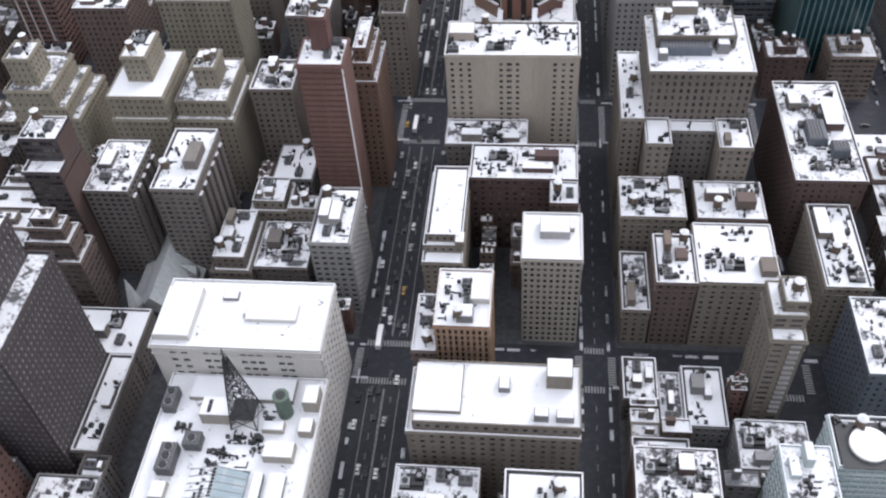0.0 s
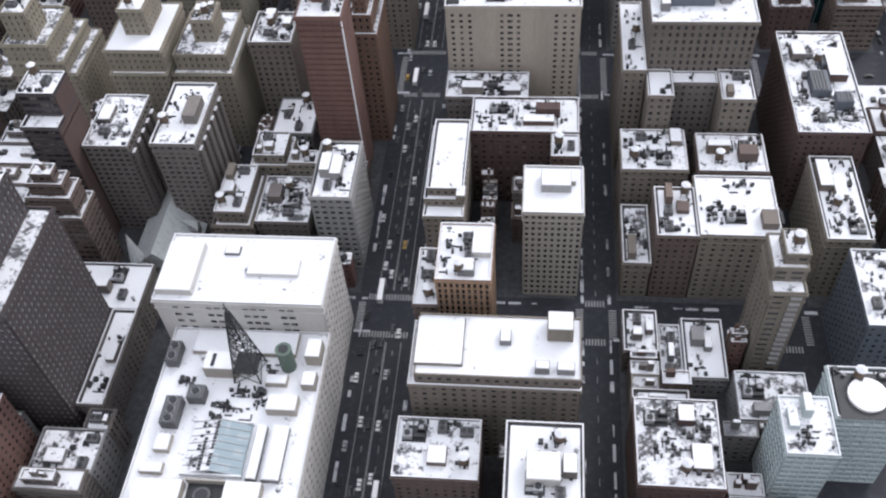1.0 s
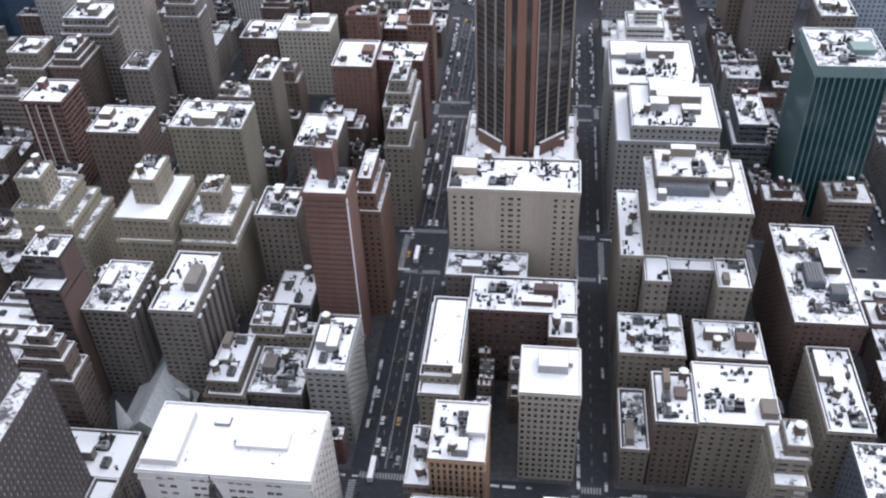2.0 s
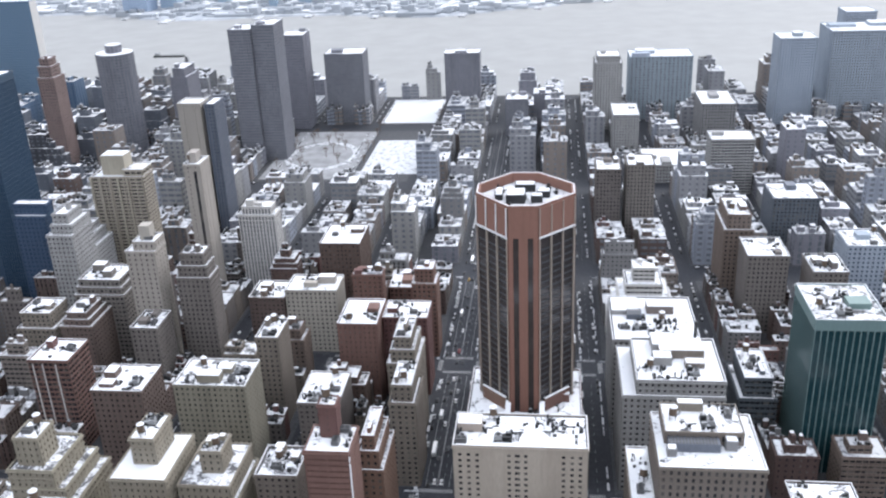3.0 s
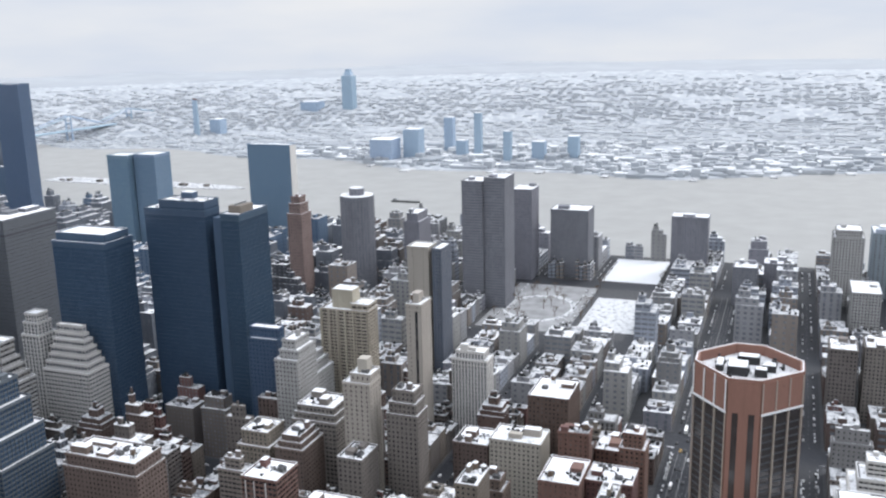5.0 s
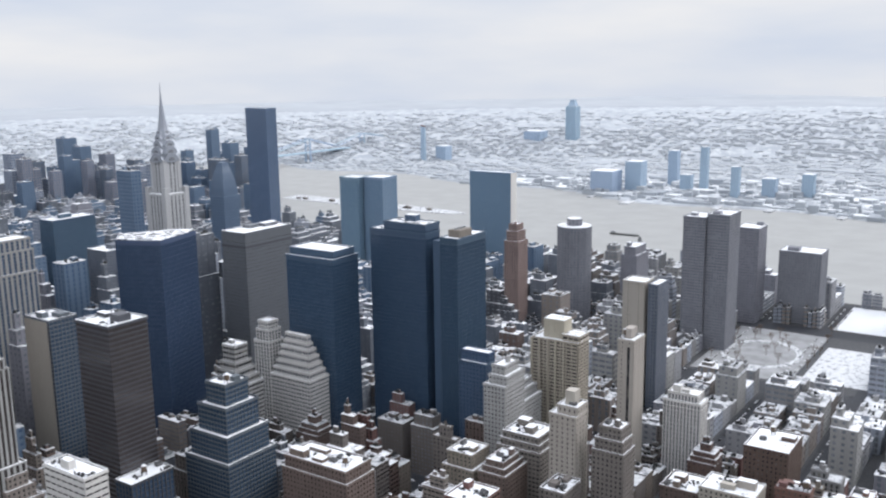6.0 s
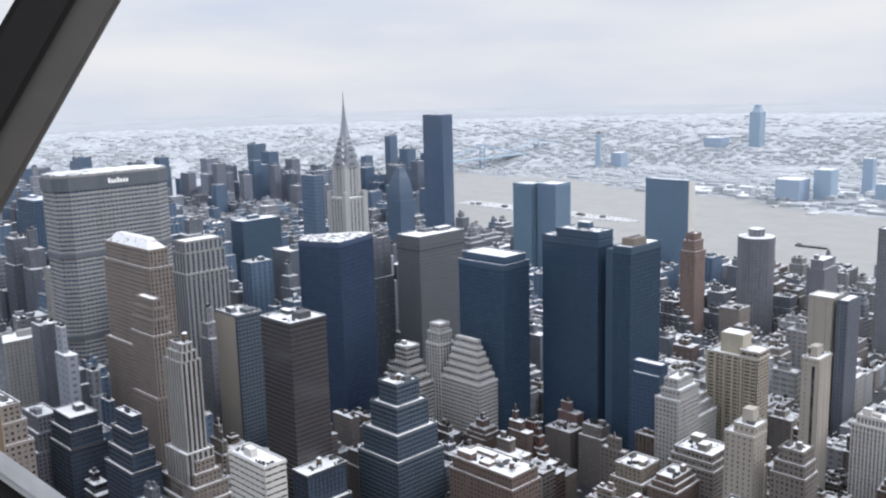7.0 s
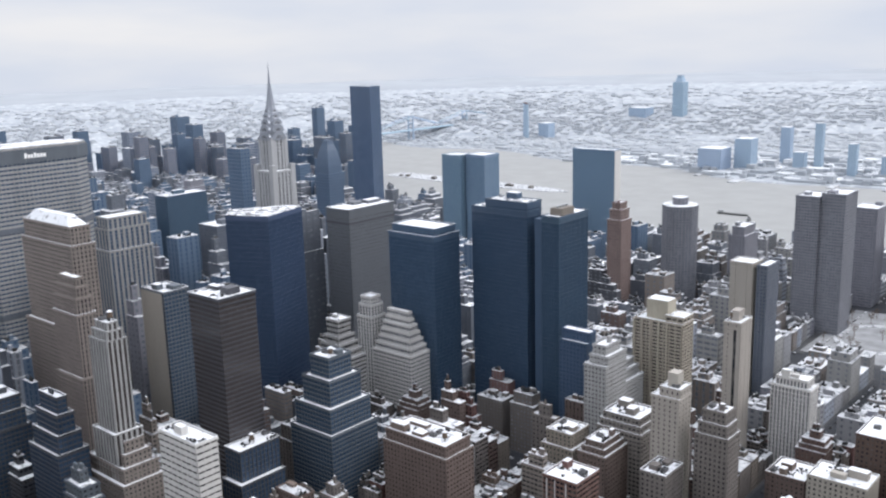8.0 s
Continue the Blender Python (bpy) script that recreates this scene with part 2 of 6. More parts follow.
def solid_mesh(name, v8, mat):
    """One mesh out of six-sided solids given by their eight corners."""
    v = np.array(v8, dtype=np.float64).reshape(-1, 3)
    k = len(v) // 8
    q = (FACES[None] + (np.arange(k) * 8)[:, None, None]).reshape(-1)
    me = bpy.data.meshes.new(name)
    me.vertices.add(len(v))
    me.vertices.foreach_set("co", v.ravel())
    me.loops.add(len(q))
    me.loops.foreach_set("vertex_index", q)
    me.polygons.add(k * 6)
    me.polygons.foreach_set("loop_start", np.arange(0, k * 24, 4))
    me.polygons.foreach_set("loop_total", np.full(k * 6, 4))
    me.update(calc_edges=True)
    me.shade_flat()
    me.materials.append(mat)
    return me


def ring_mesh(name, x0, x1, y0, y1, z0, z1, t, mat):
    """A closed rim of thickness t round a rectangle, as one welded piece."""
    v, f = [], []
    for z in (z0, z1):
        for k in (0.0, t):
            v += [(x0 + k, y0 + k, z), (x1 - k, y0 + k, z), (x1 - k, y1 - k, z), (x0 + k, y1 - k, z)]
    for i in range(4):
        j = (i + 1) % 4
        f += [(i, j, 8 + j, 8 + i), (4 + j, 4 + i, 12 + i, 12 + j), (8 + i, 8 + j, 12 + j, 12 + i), (j, i, 4 + i, 4 + j)]
    me = bpy.data.meshes.new(name)
    me.from_pydata(v, [], f)
    me.materials.append(mat)
    return me


def strips(length, z0, z1, bay, floor, pier, band, proud, crown, spans=None):
    """Piers and spandrels of one facade, as boxes (along, out, up)."""
    out = []
    floors = max(1, round((z1 - z0 - crown) / floor))
    step = (z1 - z0 - crown) / floors
    if band > 0:
        for i in range(floors):
            out.append((0, length, 0, proud * 0.8, z0 + i * step, z0 + (i + band) * step))
        out.append((0, length, 0, proud * 0.8, z1 - crown, z1))
    if spans:
        edges = [0.0] + [c * length for s in spans for c in s] + [length]
        out += [(a, b, 0, proud, z0, z1) for a, b in zip(edges[::2], edges[1::2]) if b - a > 0.01]
    elif pier > 0:
        count = max(1, round(length / bay))
        w = length / count
        for i in range(count + 1):
            lo, hi = max(0, (i - pier / 2) * w), min(length, (i + pier / 2) * w)
            out.append((lo, hi, 0, proud, z0, z1))
    return out


def facade(p, q, boxes):
    """Turns strips so that they run from p to q, with the outside on the right hand."""
    p, q = np.array(p), np.array(q)
    u = (q - p) / np.linalg.norm(q - p)
    o = np.array((u[1], -u[0]))
    b = np.array(boxes)
    c = b[:, CORNERS]
    xy = p + c[:, :, :1] * u + c[:, :, 1:2] * o
    return np.concatenate([xy, c[:, :, 2:]], axis=2)


def plan_walls(points, z0, z1, bay, floor, pier, band, proud=0.35, crown=1.2, spans=None, sides=None):
    """Facades round a plan polygon that runs counter-clockwise. spans: window spans of the first side."""
    out = []
    for i, p in enumerate(points):
        q = points[(i + 1) % len(points)]
        length = math.dist(p, q)
        if length < 0.5 or (sides and i not in sides):
            continue
        out.append(facade(p, q, strips(length, z0, z1, bay, floor, pier, band, proud, crown, spans if i == 0 else None)))
    return np.concatenate(out)


FAR = {}


def remember(key, solids):
    FAR.setdefault(key, []).append(solids)


def rect(a, b, c, d):
    return [(a, c), (b, c), (b, d), (a, d)]


def box8(*boxes):
    return np.array(boxes, dtype=np.float64)[:, CORNERS]


def roof_clutter(rng, x0, x1, y0, y1, z):
    """Small boxes, ducts and curbs in loose clumps."""
    out = []
    for _ in range(min(4, 1 + int((x1 - x0) * (y1 - y0) / 160))):
        u, v = rng.uniform(x0, x1), rng.uniform(y0, y1)
        for _ in range(rng.randint(4, 9)):
            w, e, h = rng.uniform(0.4, 1.9), rng.uniform(0.4, 1.9), rng.uniform(0.3, 2.4)
            if rng.random() < 0.3:
                w, e, h = (w * 2.6, 0.35, 0.6) if rng.random() < 0.5 else (0.35, e * 2.6, 0.6)
            a, c = min(max(u + rng.gauss(0, 2.4), x0), x1 - w), min(max(v + rng.gauss(0, 2.4), y0), y1 - e)
            out.append((a, a + w, c, c + e, z, z + h))
    return out


def building(name, x0, x1, y0, y1, h, wall, glass="dark", bay=3.2, floor=3.4, pier=0.58, band=0.52, steps=(), snow="most",
             label="", bulks=1, seed=0, crown=1.2, group="buildings of the city", rim=0.9, base=0.0, caps=True, spans=None, far=False, proud=0.35,
             category="building", clutter=1):
    """A block with glazed core, piers and spandrels, parapet, snowed roof and roof houses. steps: (height, inset) of each setback,
    or (height, x0, x1, y0, y1) in shares of the plan."""
    rng = random.Random(seed * 7919 + int(abs(x0) * 13 + abs(y0) * 7 + h))
    TAKEN.append((x0, x1, y0, y1))
    cx, cy = (x0 + x1) / 2, (y0 + y1) / 2
    plan, z, tiers = (x0 - cx, x1 - cx, y0 - cy, y1 - cy), 0.0, []
    for s in steps:
        tiers.append((*plan, z, s[0]))
        z = s[0]
        a, b, c, d = plan
        if len(s) == 2:
            plan = (a + s[1], b - s[1], c + s[1], d - s[1])
        else:
            w, e = x1 - x0, y1 - y0
            plan = (x0 - cx + s[1] * w, x0 - cx + s[2] * w, y0 - cy + s[3] * e, y0 - cy + s[4] * e)
    tiers.append((*plan, z, h))
    q = proud + 0.01
    a, b, c, d, _, zt = tiers[-1]
    houses = []
    for i in range(bulks):
        w, e = rng.uniform(0.16, 0.34) * (b - a), rng.uniform(0.16, 0.34) * (d - c)
        u, v = rng.uniform(a + 1, b - w - 1), rng.uniform(c + 1, d - e - 1)
        if all(u + w < m[0] or u > m[1] or v + e < m[2] or v > m[3] for m in houses):
            houses.append((u, u + w, v, v + e, zt + 0.1, zt + rng.uniform(2.4, 5.5)))
    if far:
        shift = np.array((cx, cy, base))
        for (a, b, c, d, za, zb) in tiers:
            remember(("glazing", glass), box8((a + q, b - q, c + q, d - q, za, zb - 0.1)) + shift)
            remember(("wall", wall), plan_walls(rect(a + q, b - q, c + q, d - q), za, zb, bay, floor, pier, band, sides=(0, 1) if cx < 0 else (0, 3)) + shift)
            remember(("roof", snow), box8((a, b, c, d, zb, zb + 0.3)) + shift)
        for m in houses:
            remember(("wall", wall), box8(m) + shift)
            remember(("roof", "old"), box8((m[0], m[1], m[2], m[3], m[5], m[5] + 0.3)) + shift)
        for _ in range(6):
            u, v, w = rng.uniform(a + 1, b - 3), rng.uniform(c + 1, d - 3), rng.uniform(1, 2.5)
            remember(("clutter", "plant"), box8((u, u + w, v, v + w * 1.3, zt + 0.2, zt + rng.uniform(1.2, 3))) + shift)
        return None
    if clutter:
        ROOFS.append((math.hypot(cx, cy), cx + tiers[-1][0], cx + tiers[-1][1], cy + tiers[-1][2], cy + tiers[-1][3], base + h + 0.25, [(m[0] + cx, m[1] + cx, m[2] + cy, m[3] + cy) for m in houses], wall))
    top = thing(name, cx, cy, base, label or f"{wall} {name.replace('_', ' ')} with snow on its flat roof", category, group)
    skin = []
    for a, b, c, d, za, zb in tiers:
        part("glazing", [(a + q, b - q, c + q, d - q, za, zb - 0.1)], GLASS[glass], top)
        skin.append(plan_walls(rect(a + q, b - q, c + q, d - q), za, zb, bay, floor, pier, band, proud, crown, spans))
        part("parapet", ring_mesh("parapet", a, b, c, d, zb, zb + rim, 0.5, WALLS[wall]), None, top)
        if proud == 0.35 and zb - za > 6 and min(b - a, d - c) > 7:
            for z0, z1, o in ((zb - 0.9, zb, 0.45), (zb - 4.6, zb - 4.1, 0.25)) if rng.random() < 0.6 else ((zb - 0.7, zb, 0.3),):
                skin.append(box8((a - o, b + o, c - o, c + 0.3, z0, z1), (a - o, b + o, d - 0.3, d + o, z0, z1), (a - o, a + 0.3, c + 0.3, d - 0.3, z0, z1), (b - 0.3, b + o, c + 0.3, d - 0.3, z0, z1)))
        # inset that leaves a dark strip, standing for shade inside the parapet
        wet = rng.choice((0.5, 0.5, 1.1, 1.5)) if b - a > 9 and d - c > 9 else 0.5
        part("roof", [(a + wet, b - 0.5 - (wet - 0.5) * 0.6, c + 0.5 + (wet - 0.5) * 0.6, d - wet, zb - 0.2, zb + 0.25)], SNOW[snow], top)
        if wet > 0.5:
            part("shade_strip", [(a + 0.5, b - 0.5, c + 0.5, d - 0.5, zb - 0.2, zb + 0.1)], TAR, top, "dark strip for the shade inside the parapet")
        if caps and rng.random() < (0.9 if math.hypot(cx, cy) < 640 else 0.5):
            part("snow_ledge", ring_mesh("snow_ledge", a + 0.02, b - 0.02, c + 0.02, d - 0.02, zb + rim, zb + rim + 0.2, 0.45, SNOW["cap"]), None, top, "snow lying along the parapet")
    tagged(part("wall", solid_mesh("wall", np.concatenate(skin), WALLS[wall]), None, top), kind="stuff")
    a, b, c, d, _, zt = tiers[-1]
    if math.hypot(cx, cy) < 640 and b - a > 7 and d - c > 7 and wall not in ("black steel", "green steel") and clutter:
        tagged(part("roof_clutter", roof_clutter(rng, a + 1.2, b - 1.2, c + 1.2, d - 1.2, zt + 0.2), DARK_METAL, top, "dark pipes, vents and boxes on the roof"), kind="stuff")
    for m in houses:
        house = part("roof_house", [m], WALLS[wall], top)
        if rng.random() < 0.7:
            part("roof_house_snow", [(m[0] + 0.15, m[1] - 0.15, m[2] + 0.15, m[3] - 0.15, m[5], m[5] + 0.25)], SNOW["full"], house)
    return top


def poly_tower(name, points, h, wall, glass, bay, floor, pier, band, label, z0=0.0, crown=1.2, snow="most", proud=0.4, lift=0.6, category="building"):
    """A tower over any plan polygon, counter-clockwise."""
    cx, cy = sum(p[0] for p in points) / len(points), sum(p[1] for p in points) / len(points)
    TAKEN.append((min(p[0] for p in points), max(p[0] for p in points), min(p[1] for p in points), max(p[1] for p in points)))
    top = thing(name, cx, cy, 0.0, label, category, "buildings of the city")
    pts = [(x - cx, y - cy) for x, y in points]
    part("glazing", prism(pts, z0, h - 0.1), GLASS[glass], top)
    tagged(part("wall", solid_mesh("wall", plan_walls(pts, z0, h, bay, floor, pier, band, proud, crown), WALLS[wall]), None, top), kind="stuff")
    part("roof", prism([(x * 0.985, y * 0.985) for x, y in pts], h - 0.05, h + lift), SNOW[snow], top)
    return top, pts

# ---------------------------------------------------------------- ground, river and far shore
def east_bank(x):
    """Where the far bank of the river runs."""
    return 2120 + 60 * math.sin(x / 310.0) + 35 * math.sin(x / 97.0 + 1.0) + max(0.0, x) * 0.35 + max(0.0, -x - 1300) * 0.25


def west_bank(x):
    """Where the near bank runs: it swings out to the north."""
    return 1316 + 430 * min(1.0, max(0.0, (-x - 1240) / 520))


def ground_height(x, y):
    if west_bank(x) < y < east_bank(x) and math.hypot(x, y) < 3300:
        return -9.0
    r = math.hypot(x, y)
    if r > 3300:
        far = 3300 + (r - 3300) * 3.9
        return 325.2 - r * 325.2 / far
    return 0.0


def ground_sheet():
    xs = list(np.arange(-4700, 2401, 50.0))
    ys = sorted(set(list(np.arange(-450, 1316, 60.0)) + [1315.0, 1317.5] + list(np.arange(1340, 2000, 30.0)) + list(np.arange(2000, 2500, 14.0)) + list(np.arange(2500, 4901, 50.0))))
    verts = [(x, y, ground_height(x, y)) for y in ys for x in xs]
    k = len(xs)
    faces = [(j * k + i, j * k + i + 1, (j + 1) * k + i + 1, (j + 1) * k + i) for j in range(len(ys) - 1) for i in range(k - 1)
             if math.hypot(xs[i], ys[j]) < 4300]
    me = bpy.data.meshes.new("ground")
    me.from_pydata(verts, [], faces)
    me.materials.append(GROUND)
    return tagged(new("ground", me), "wet dark asphalt streets and haze-pale snowy land reaching the horizon", "ground", kind="structure")


def ground_material():
    """Wet asphalt with slush in town; over the river, snow fields and bare ground paled with haze."""
    m, n, l, p = material("street_asphalt_and_hazy_land")
    geo = n.new("ShaderNodeNewGeometry")
    sep = n.new("ShaderNodeSeparateXYZ")
    l.new(geo.outputs["Position"], sep.inputs[0])
    slush = node(n, "ShaderNodeTexNoise", Scale=0.35, Detail=5.0)
    field = node(n, "ShaderNodeTexNoise", Scale=0.012, Detail=6.0, Roughness=0.65)
    for t in (slush, field):
        l.new(geo.outputs["Position"], t.inputs["Vector"])
    street = mixed(n, l, ranged(n, l, slush.outputs["Fac"], 0.5, 0.85, 0, 0.3), (0.012, 0.014, 0.020), (0.095, 0.10, 0.11))
    lots = node(n, "ShaderNodeTexNoise", Scale=0.035, Detail=4.0, Roughness=0.7)
    l.new(geo.outputs["Position"], lots.inputs["Vector"])
    # land tones sit close and blue-grey: haze painted in past 2050 m
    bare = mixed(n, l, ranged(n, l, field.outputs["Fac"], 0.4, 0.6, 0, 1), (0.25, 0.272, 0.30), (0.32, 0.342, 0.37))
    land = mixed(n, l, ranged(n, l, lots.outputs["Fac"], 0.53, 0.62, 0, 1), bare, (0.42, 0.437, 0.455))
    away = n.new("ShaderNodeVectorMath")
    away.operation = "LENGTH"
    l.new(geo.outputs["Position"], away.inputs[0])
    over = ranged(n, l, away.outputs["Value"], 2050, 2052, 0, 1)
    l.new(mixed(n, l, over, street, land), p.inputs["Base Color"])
    p.inputs["Roughness"].default_value = 0.75
    return m


def water_material():
    m, n, l, p = material("river_water")
    geo = n.new("ShaderNodeNewGeometry")
    t = node(n, "ShaderNodeTexNoise", Scale=0.02, Detail=6.0)
    l.new(geo.outputs["Position"], t.inputs["Vector"])
    l.new(mixed(n, l, ranged(n, l, t.outputs["Fac"], 0.3, 0.7, 0, 1), (0.208, 0.210, 0.205), (0.243, 0.245, 0.240)), p.inputs["Base Color"])
    p.inputs["Roughness"].default_value = 0.6
    ripple = node(n, "ShaderNodeTexNoise", Scale=0.25, Detail=4.0)
    l.new(geo.outputs["Position"], ripple.inputs["Vector"])
    bump = node(n, "ShaderNodeBump", Strength=0.3, Distance=0.5)
    l.new(ripple.outputs["Fac"], bump.inputs["Height"])
    l.new(bump.outputs["Normal"], p.inputs["Normal"])
    return m


def backdrop():
    """The last rise of land under the sky, pale with painted haze."""
    v, f = [], []
    rows = [3900 + 50 * i for i in range(20)]
    count = 120
    for j, r in enumerate(rows):
        for i in range(count + 1):
            a = radians(-40 + 130 * i / count)
            far = 3300 + (r - 3300) * 3.9
            z = 325.2 - r * 325.2 / far - (6 if j < 9 else 0)
            if j > 15:
                z += 10 * noise.noise(Vector((a * 9, j * 0.3, 2)))
            v.append((-r * math.sin(a), r * math.cos(a), z))
    k = count + 1
    f = [(j * k + i, j * k + i + 1, (j + 1) * k + i + 1, (j + 1) * k + i) for j in range(len(rows) - 1) for i in range(count)]
    me = bpy.data.meshes.new("backdrop")
    me.from_pydata(v, [], f)
    me.materials.append(plain_material("far_hazy_land", (0.30, 0.32, 0.345), 0.95, 0, 0.06, 0.006))
    tagged(new("backdrop", me), "haze-pale snowy land at the horizon", "backdrop", kind="structure")


GROUND, WATER = ground_material(), water_material()
ground_sheet()
backdrop()
me = boxes_mesh("river", [(-3600, 2300, 1312, 3000, -8.0, -2.5)], WATER)
tagged(new("river", me), "calm grey river between two snowy shores", "river", kind="structure")


def town_material(name, dark, light, bare, white, share):
    """Far low houses: snow on what faces up, brick and concrete below."""
    m, n, l, p = material(name)
    geo = n.new("ShaderNodeNewGeometry")
    sep = n.new("ShaderNodeSeparateXYZ")
    l.new(geo.outputs["Normal"], sep.inputs[0])
    wall = mixed(n, l, geo.outputs["Random Per Island"], dark, light)
    roof = mixed(n, l, ranged(n, l, geo.outputs["Random Per Island"], share, 1.0, 0, 1), bare, white)
    l.new(mixed(n, l, ranged(n, l, sep.outputs["Z"], 0.4, 0.6, 0, 1), wall, roof), p.inputs["Base Color"])
    p.inputs["Roughness"].default_value = 0.9
    return m


# Blue-grey tones for haze in both, with less contrast in the farther one.
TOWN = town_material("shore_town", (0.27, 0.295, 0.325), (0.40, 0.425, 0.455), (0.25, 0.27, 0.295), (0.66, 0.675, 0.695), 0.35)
HAZY_SUBURB = town_material("far_suburb", (0.29, 0.312, 0.34), (0.34, 0.36, 0.385), (0.275, 0.298, 0.325), (0.385, 0.402, 0.42), 0.5)


def far_town():
    """Low houses in rows along the far streets, thinning out towards the horizon, with broad sheds by the water."""
    rng, out, away = random.Random(5), [], []
    while len(out) + len(away) < 21000:
        r, a = rng.uniform(2000, 4250), radians(rng.uniform(-26, 78))
        x, y = -r * math.sin(a), r * math.cos(a)
        if y < east_bank(x) + 25 and r < 3300 and not (r > 2350 and y < 1290):
            continue
        if r > 3400 and rng.random() < (r - 3400) / 800:
            continue
        x, y = round(x / 38) * 38 + rng.uniform(-11, 11), y
        open_land = noise.noise(Vector((x * 0.0042, y * 0.006, 3.1)))
        if open_land > 0.22 and rng.random() < 0.85:
            continue
        z = ground_height(x, y)
        big = rng.random() ** 4
        w, d = 5 + 26 * big * rng.random() + 5 * rng.random(), 4 + 16 * big * rng.random() + 4 * rng.random()
        # past 2650 m houses are flattened so dark walls fade as in haze
        h = (rng.uniform(2.5, 6.5) + 16 * rng.random() ** 10) * (1 if r < 2650 else 0.3)
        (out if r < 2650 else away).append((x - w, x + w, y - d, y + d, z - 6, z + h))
    for _ in range(230):
        x = rng.uniform(-1500, 500)
        y = east_bank(x) + rng.uniform(20, 360)
        w, d = rng.uniform(14, 46), rng.uniform(8, 26)
        out.append((x - w, x + w, y - d, y + d, -3, rng.uniform(3, 7)))
    me = boxes_mesh("far_suburb", away, HAZY_SUBURB)
    tagged(new("far_suburb", me), "snowy low houses paled by haze toward the horizon", "town", kind="stuff")
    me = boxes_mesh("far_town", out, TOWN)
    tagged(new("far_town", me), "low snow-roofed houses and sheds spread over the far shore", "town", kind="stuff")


far_town()

# ---------------------------------------------------------------- street plan: streets run ahead, avenues across
STREETS = [(-63.0, 30.0), (26.0, 18.0)] + [(-63.0 - 5 - 80.3 * i, 18.0 if i != 8 else 30.0) for i in range(1, 30)] + [(26.0 + 80.3 * i, 18.0) for i in range(1, 9)]
STREETS.sort()
AVENUES = [(77.0, 30.0), (232.0, 24.0), (396.0, 40.0), (551.0, 23.0), (706.0, 30.0), (921.0, 30.0), (1150.0, 30.0), (1322.0, 30.0)]
PAVEMENT = plain_material("trodden_snow_pavement", (0.062, 0.064, 0.070), 0.9, 0.0, 0.25, 0.4)


def in_view(x, y, spare=0.0):
    r = math.hypot(x, y)
    a = math.degrees(math.atan2(-x, y))
    return -24 - spare < a < 76 + spare and 95 < r < 2300


# ---------------------------------------------------------------- buildings that stand out
A, O, S = "apartment_building", "office_building", "skyscraper"
# between the two nearest streets
building(O, -47, -17.5, 138, 161, 38, "brown brick", bulks=2, label="brown brick office building with a cluttered snowy roof")
building(O, -8.5, 17, 122, 154, 51, "grey brown brick", bulks=1, snow="full", label="grey office building with deep snow on its roof")
building(O, -43.5, 16.5, 167, 194, 55, "tan brick", clutter=0, bay=3.4, floor=3.5, pier=0.55, bulks=0, snow="full", steps=((50, 0.04, 1, 0.04, 1),), label="wide tan brick office building with deep snow on its roof")
building(O, -45, -36, 200, 227, 52, "brown brick", bulks=0, snow="full")
building(O, -36, -16, 201, 228, 66, "orange brick", pier=0.5, band=0.12, bay=2.2, bulks=0, snow="full", label="orange brick tower with ribbed walls and a snowy roof")
building(O, -6, 18, 246, 272, 53, "cream limestone", clutter=0, bay=2.7, pier=0.5, band=0.4, bulks=1, snow="full", label="pale stone office tower with deep snow on its roof")
building(O, -48, -31, 256, 307, 46, "tan brick", bulks=0, snow="full", clutter=0, steps=((38, 0, 1, 0.12, 1), (42, 0.08, 1, 0.17, 1)), label="tan brick wing with a smooth white snow-covered roof")
building(O, -30.9, 17, 301, 324, 45, "dark brown brick", bulks=2, snow="most", bay=3.6)
building(O, 5, 17, 287, 300.6, 44, "dark brown brick", bulks=0, snow="full")
building(O, -44, -6, 326, 344, 43, "grey brown brick", bulks=3, snow="half")
building("hotel", -44.5, 17, 348, 375, 77, "pink beige brick", floor=3.25, band=0.5, bulks=1, crown=3.5, snow="most", bay=3.4, pier=0.6,
         spans=[(0.035, 0.06), (0.10, 0.125), (0.165, 0.19), (0.405, 0.43), (0.46, 0.5), (0.53, 0.555), (0.81, 0.835), (0.875, 0.9), (0.935, 0.96)],
         label="broad cream stone hotel with rows of small dark windows", group="")
building(O, -46, 17, 417, 480, 40, "copper brown brick", bulks=2, snow="most", label="brown brick podium with snowy terraces at a tower's foot")

# north of the wide street, up to the second avenue
building("department_store", -139, -78, 93, 196.6, 36, "white stone", bay=4.2, floor=4.6, pier=0.5, bulks=0, snow="full", group="", clutter=0, label="white stone department store with plant on its snowy roof")
building("department_store", -144, -78.5, 197, 230, 53, "white stone", bay=4.2, floor=4.3, pier=0.5, band=0.55, crown=3, bulks=0, snow="full", group="", spans=[(0.10, 0.14), (0.17, 0.21), (0.3, 0.34), (0.35, 0.39), (0.4, 0.44), (0.52, 0.56), (0.57, 0.61), (0.62, 0.66), (0.74, 0.78), (0.79, 0.83)], label="upper block of a white stone store under deep snow", clutter=0)
building(O, -96, -78, 258, 292, 46, "pale grey stone", bay=3.6, pier=0.4, bulks=3, snow="most")
building(O, -144, -126, 260, 293, 31, "tan brick", steps=((24, 2),), bulks=3, snow="full")
building(O, -125, -101, 263, 291, 24, "grey brown brick", bulks=2, snow="half")
building(O, -114, -101, 292, 300, 32, "tan brick", bulks=1, snow="full")
building(O, -133, -115, 294, 313, 33, "tan brick", steps=((28, 1.5),), bulks=2, snow="half")
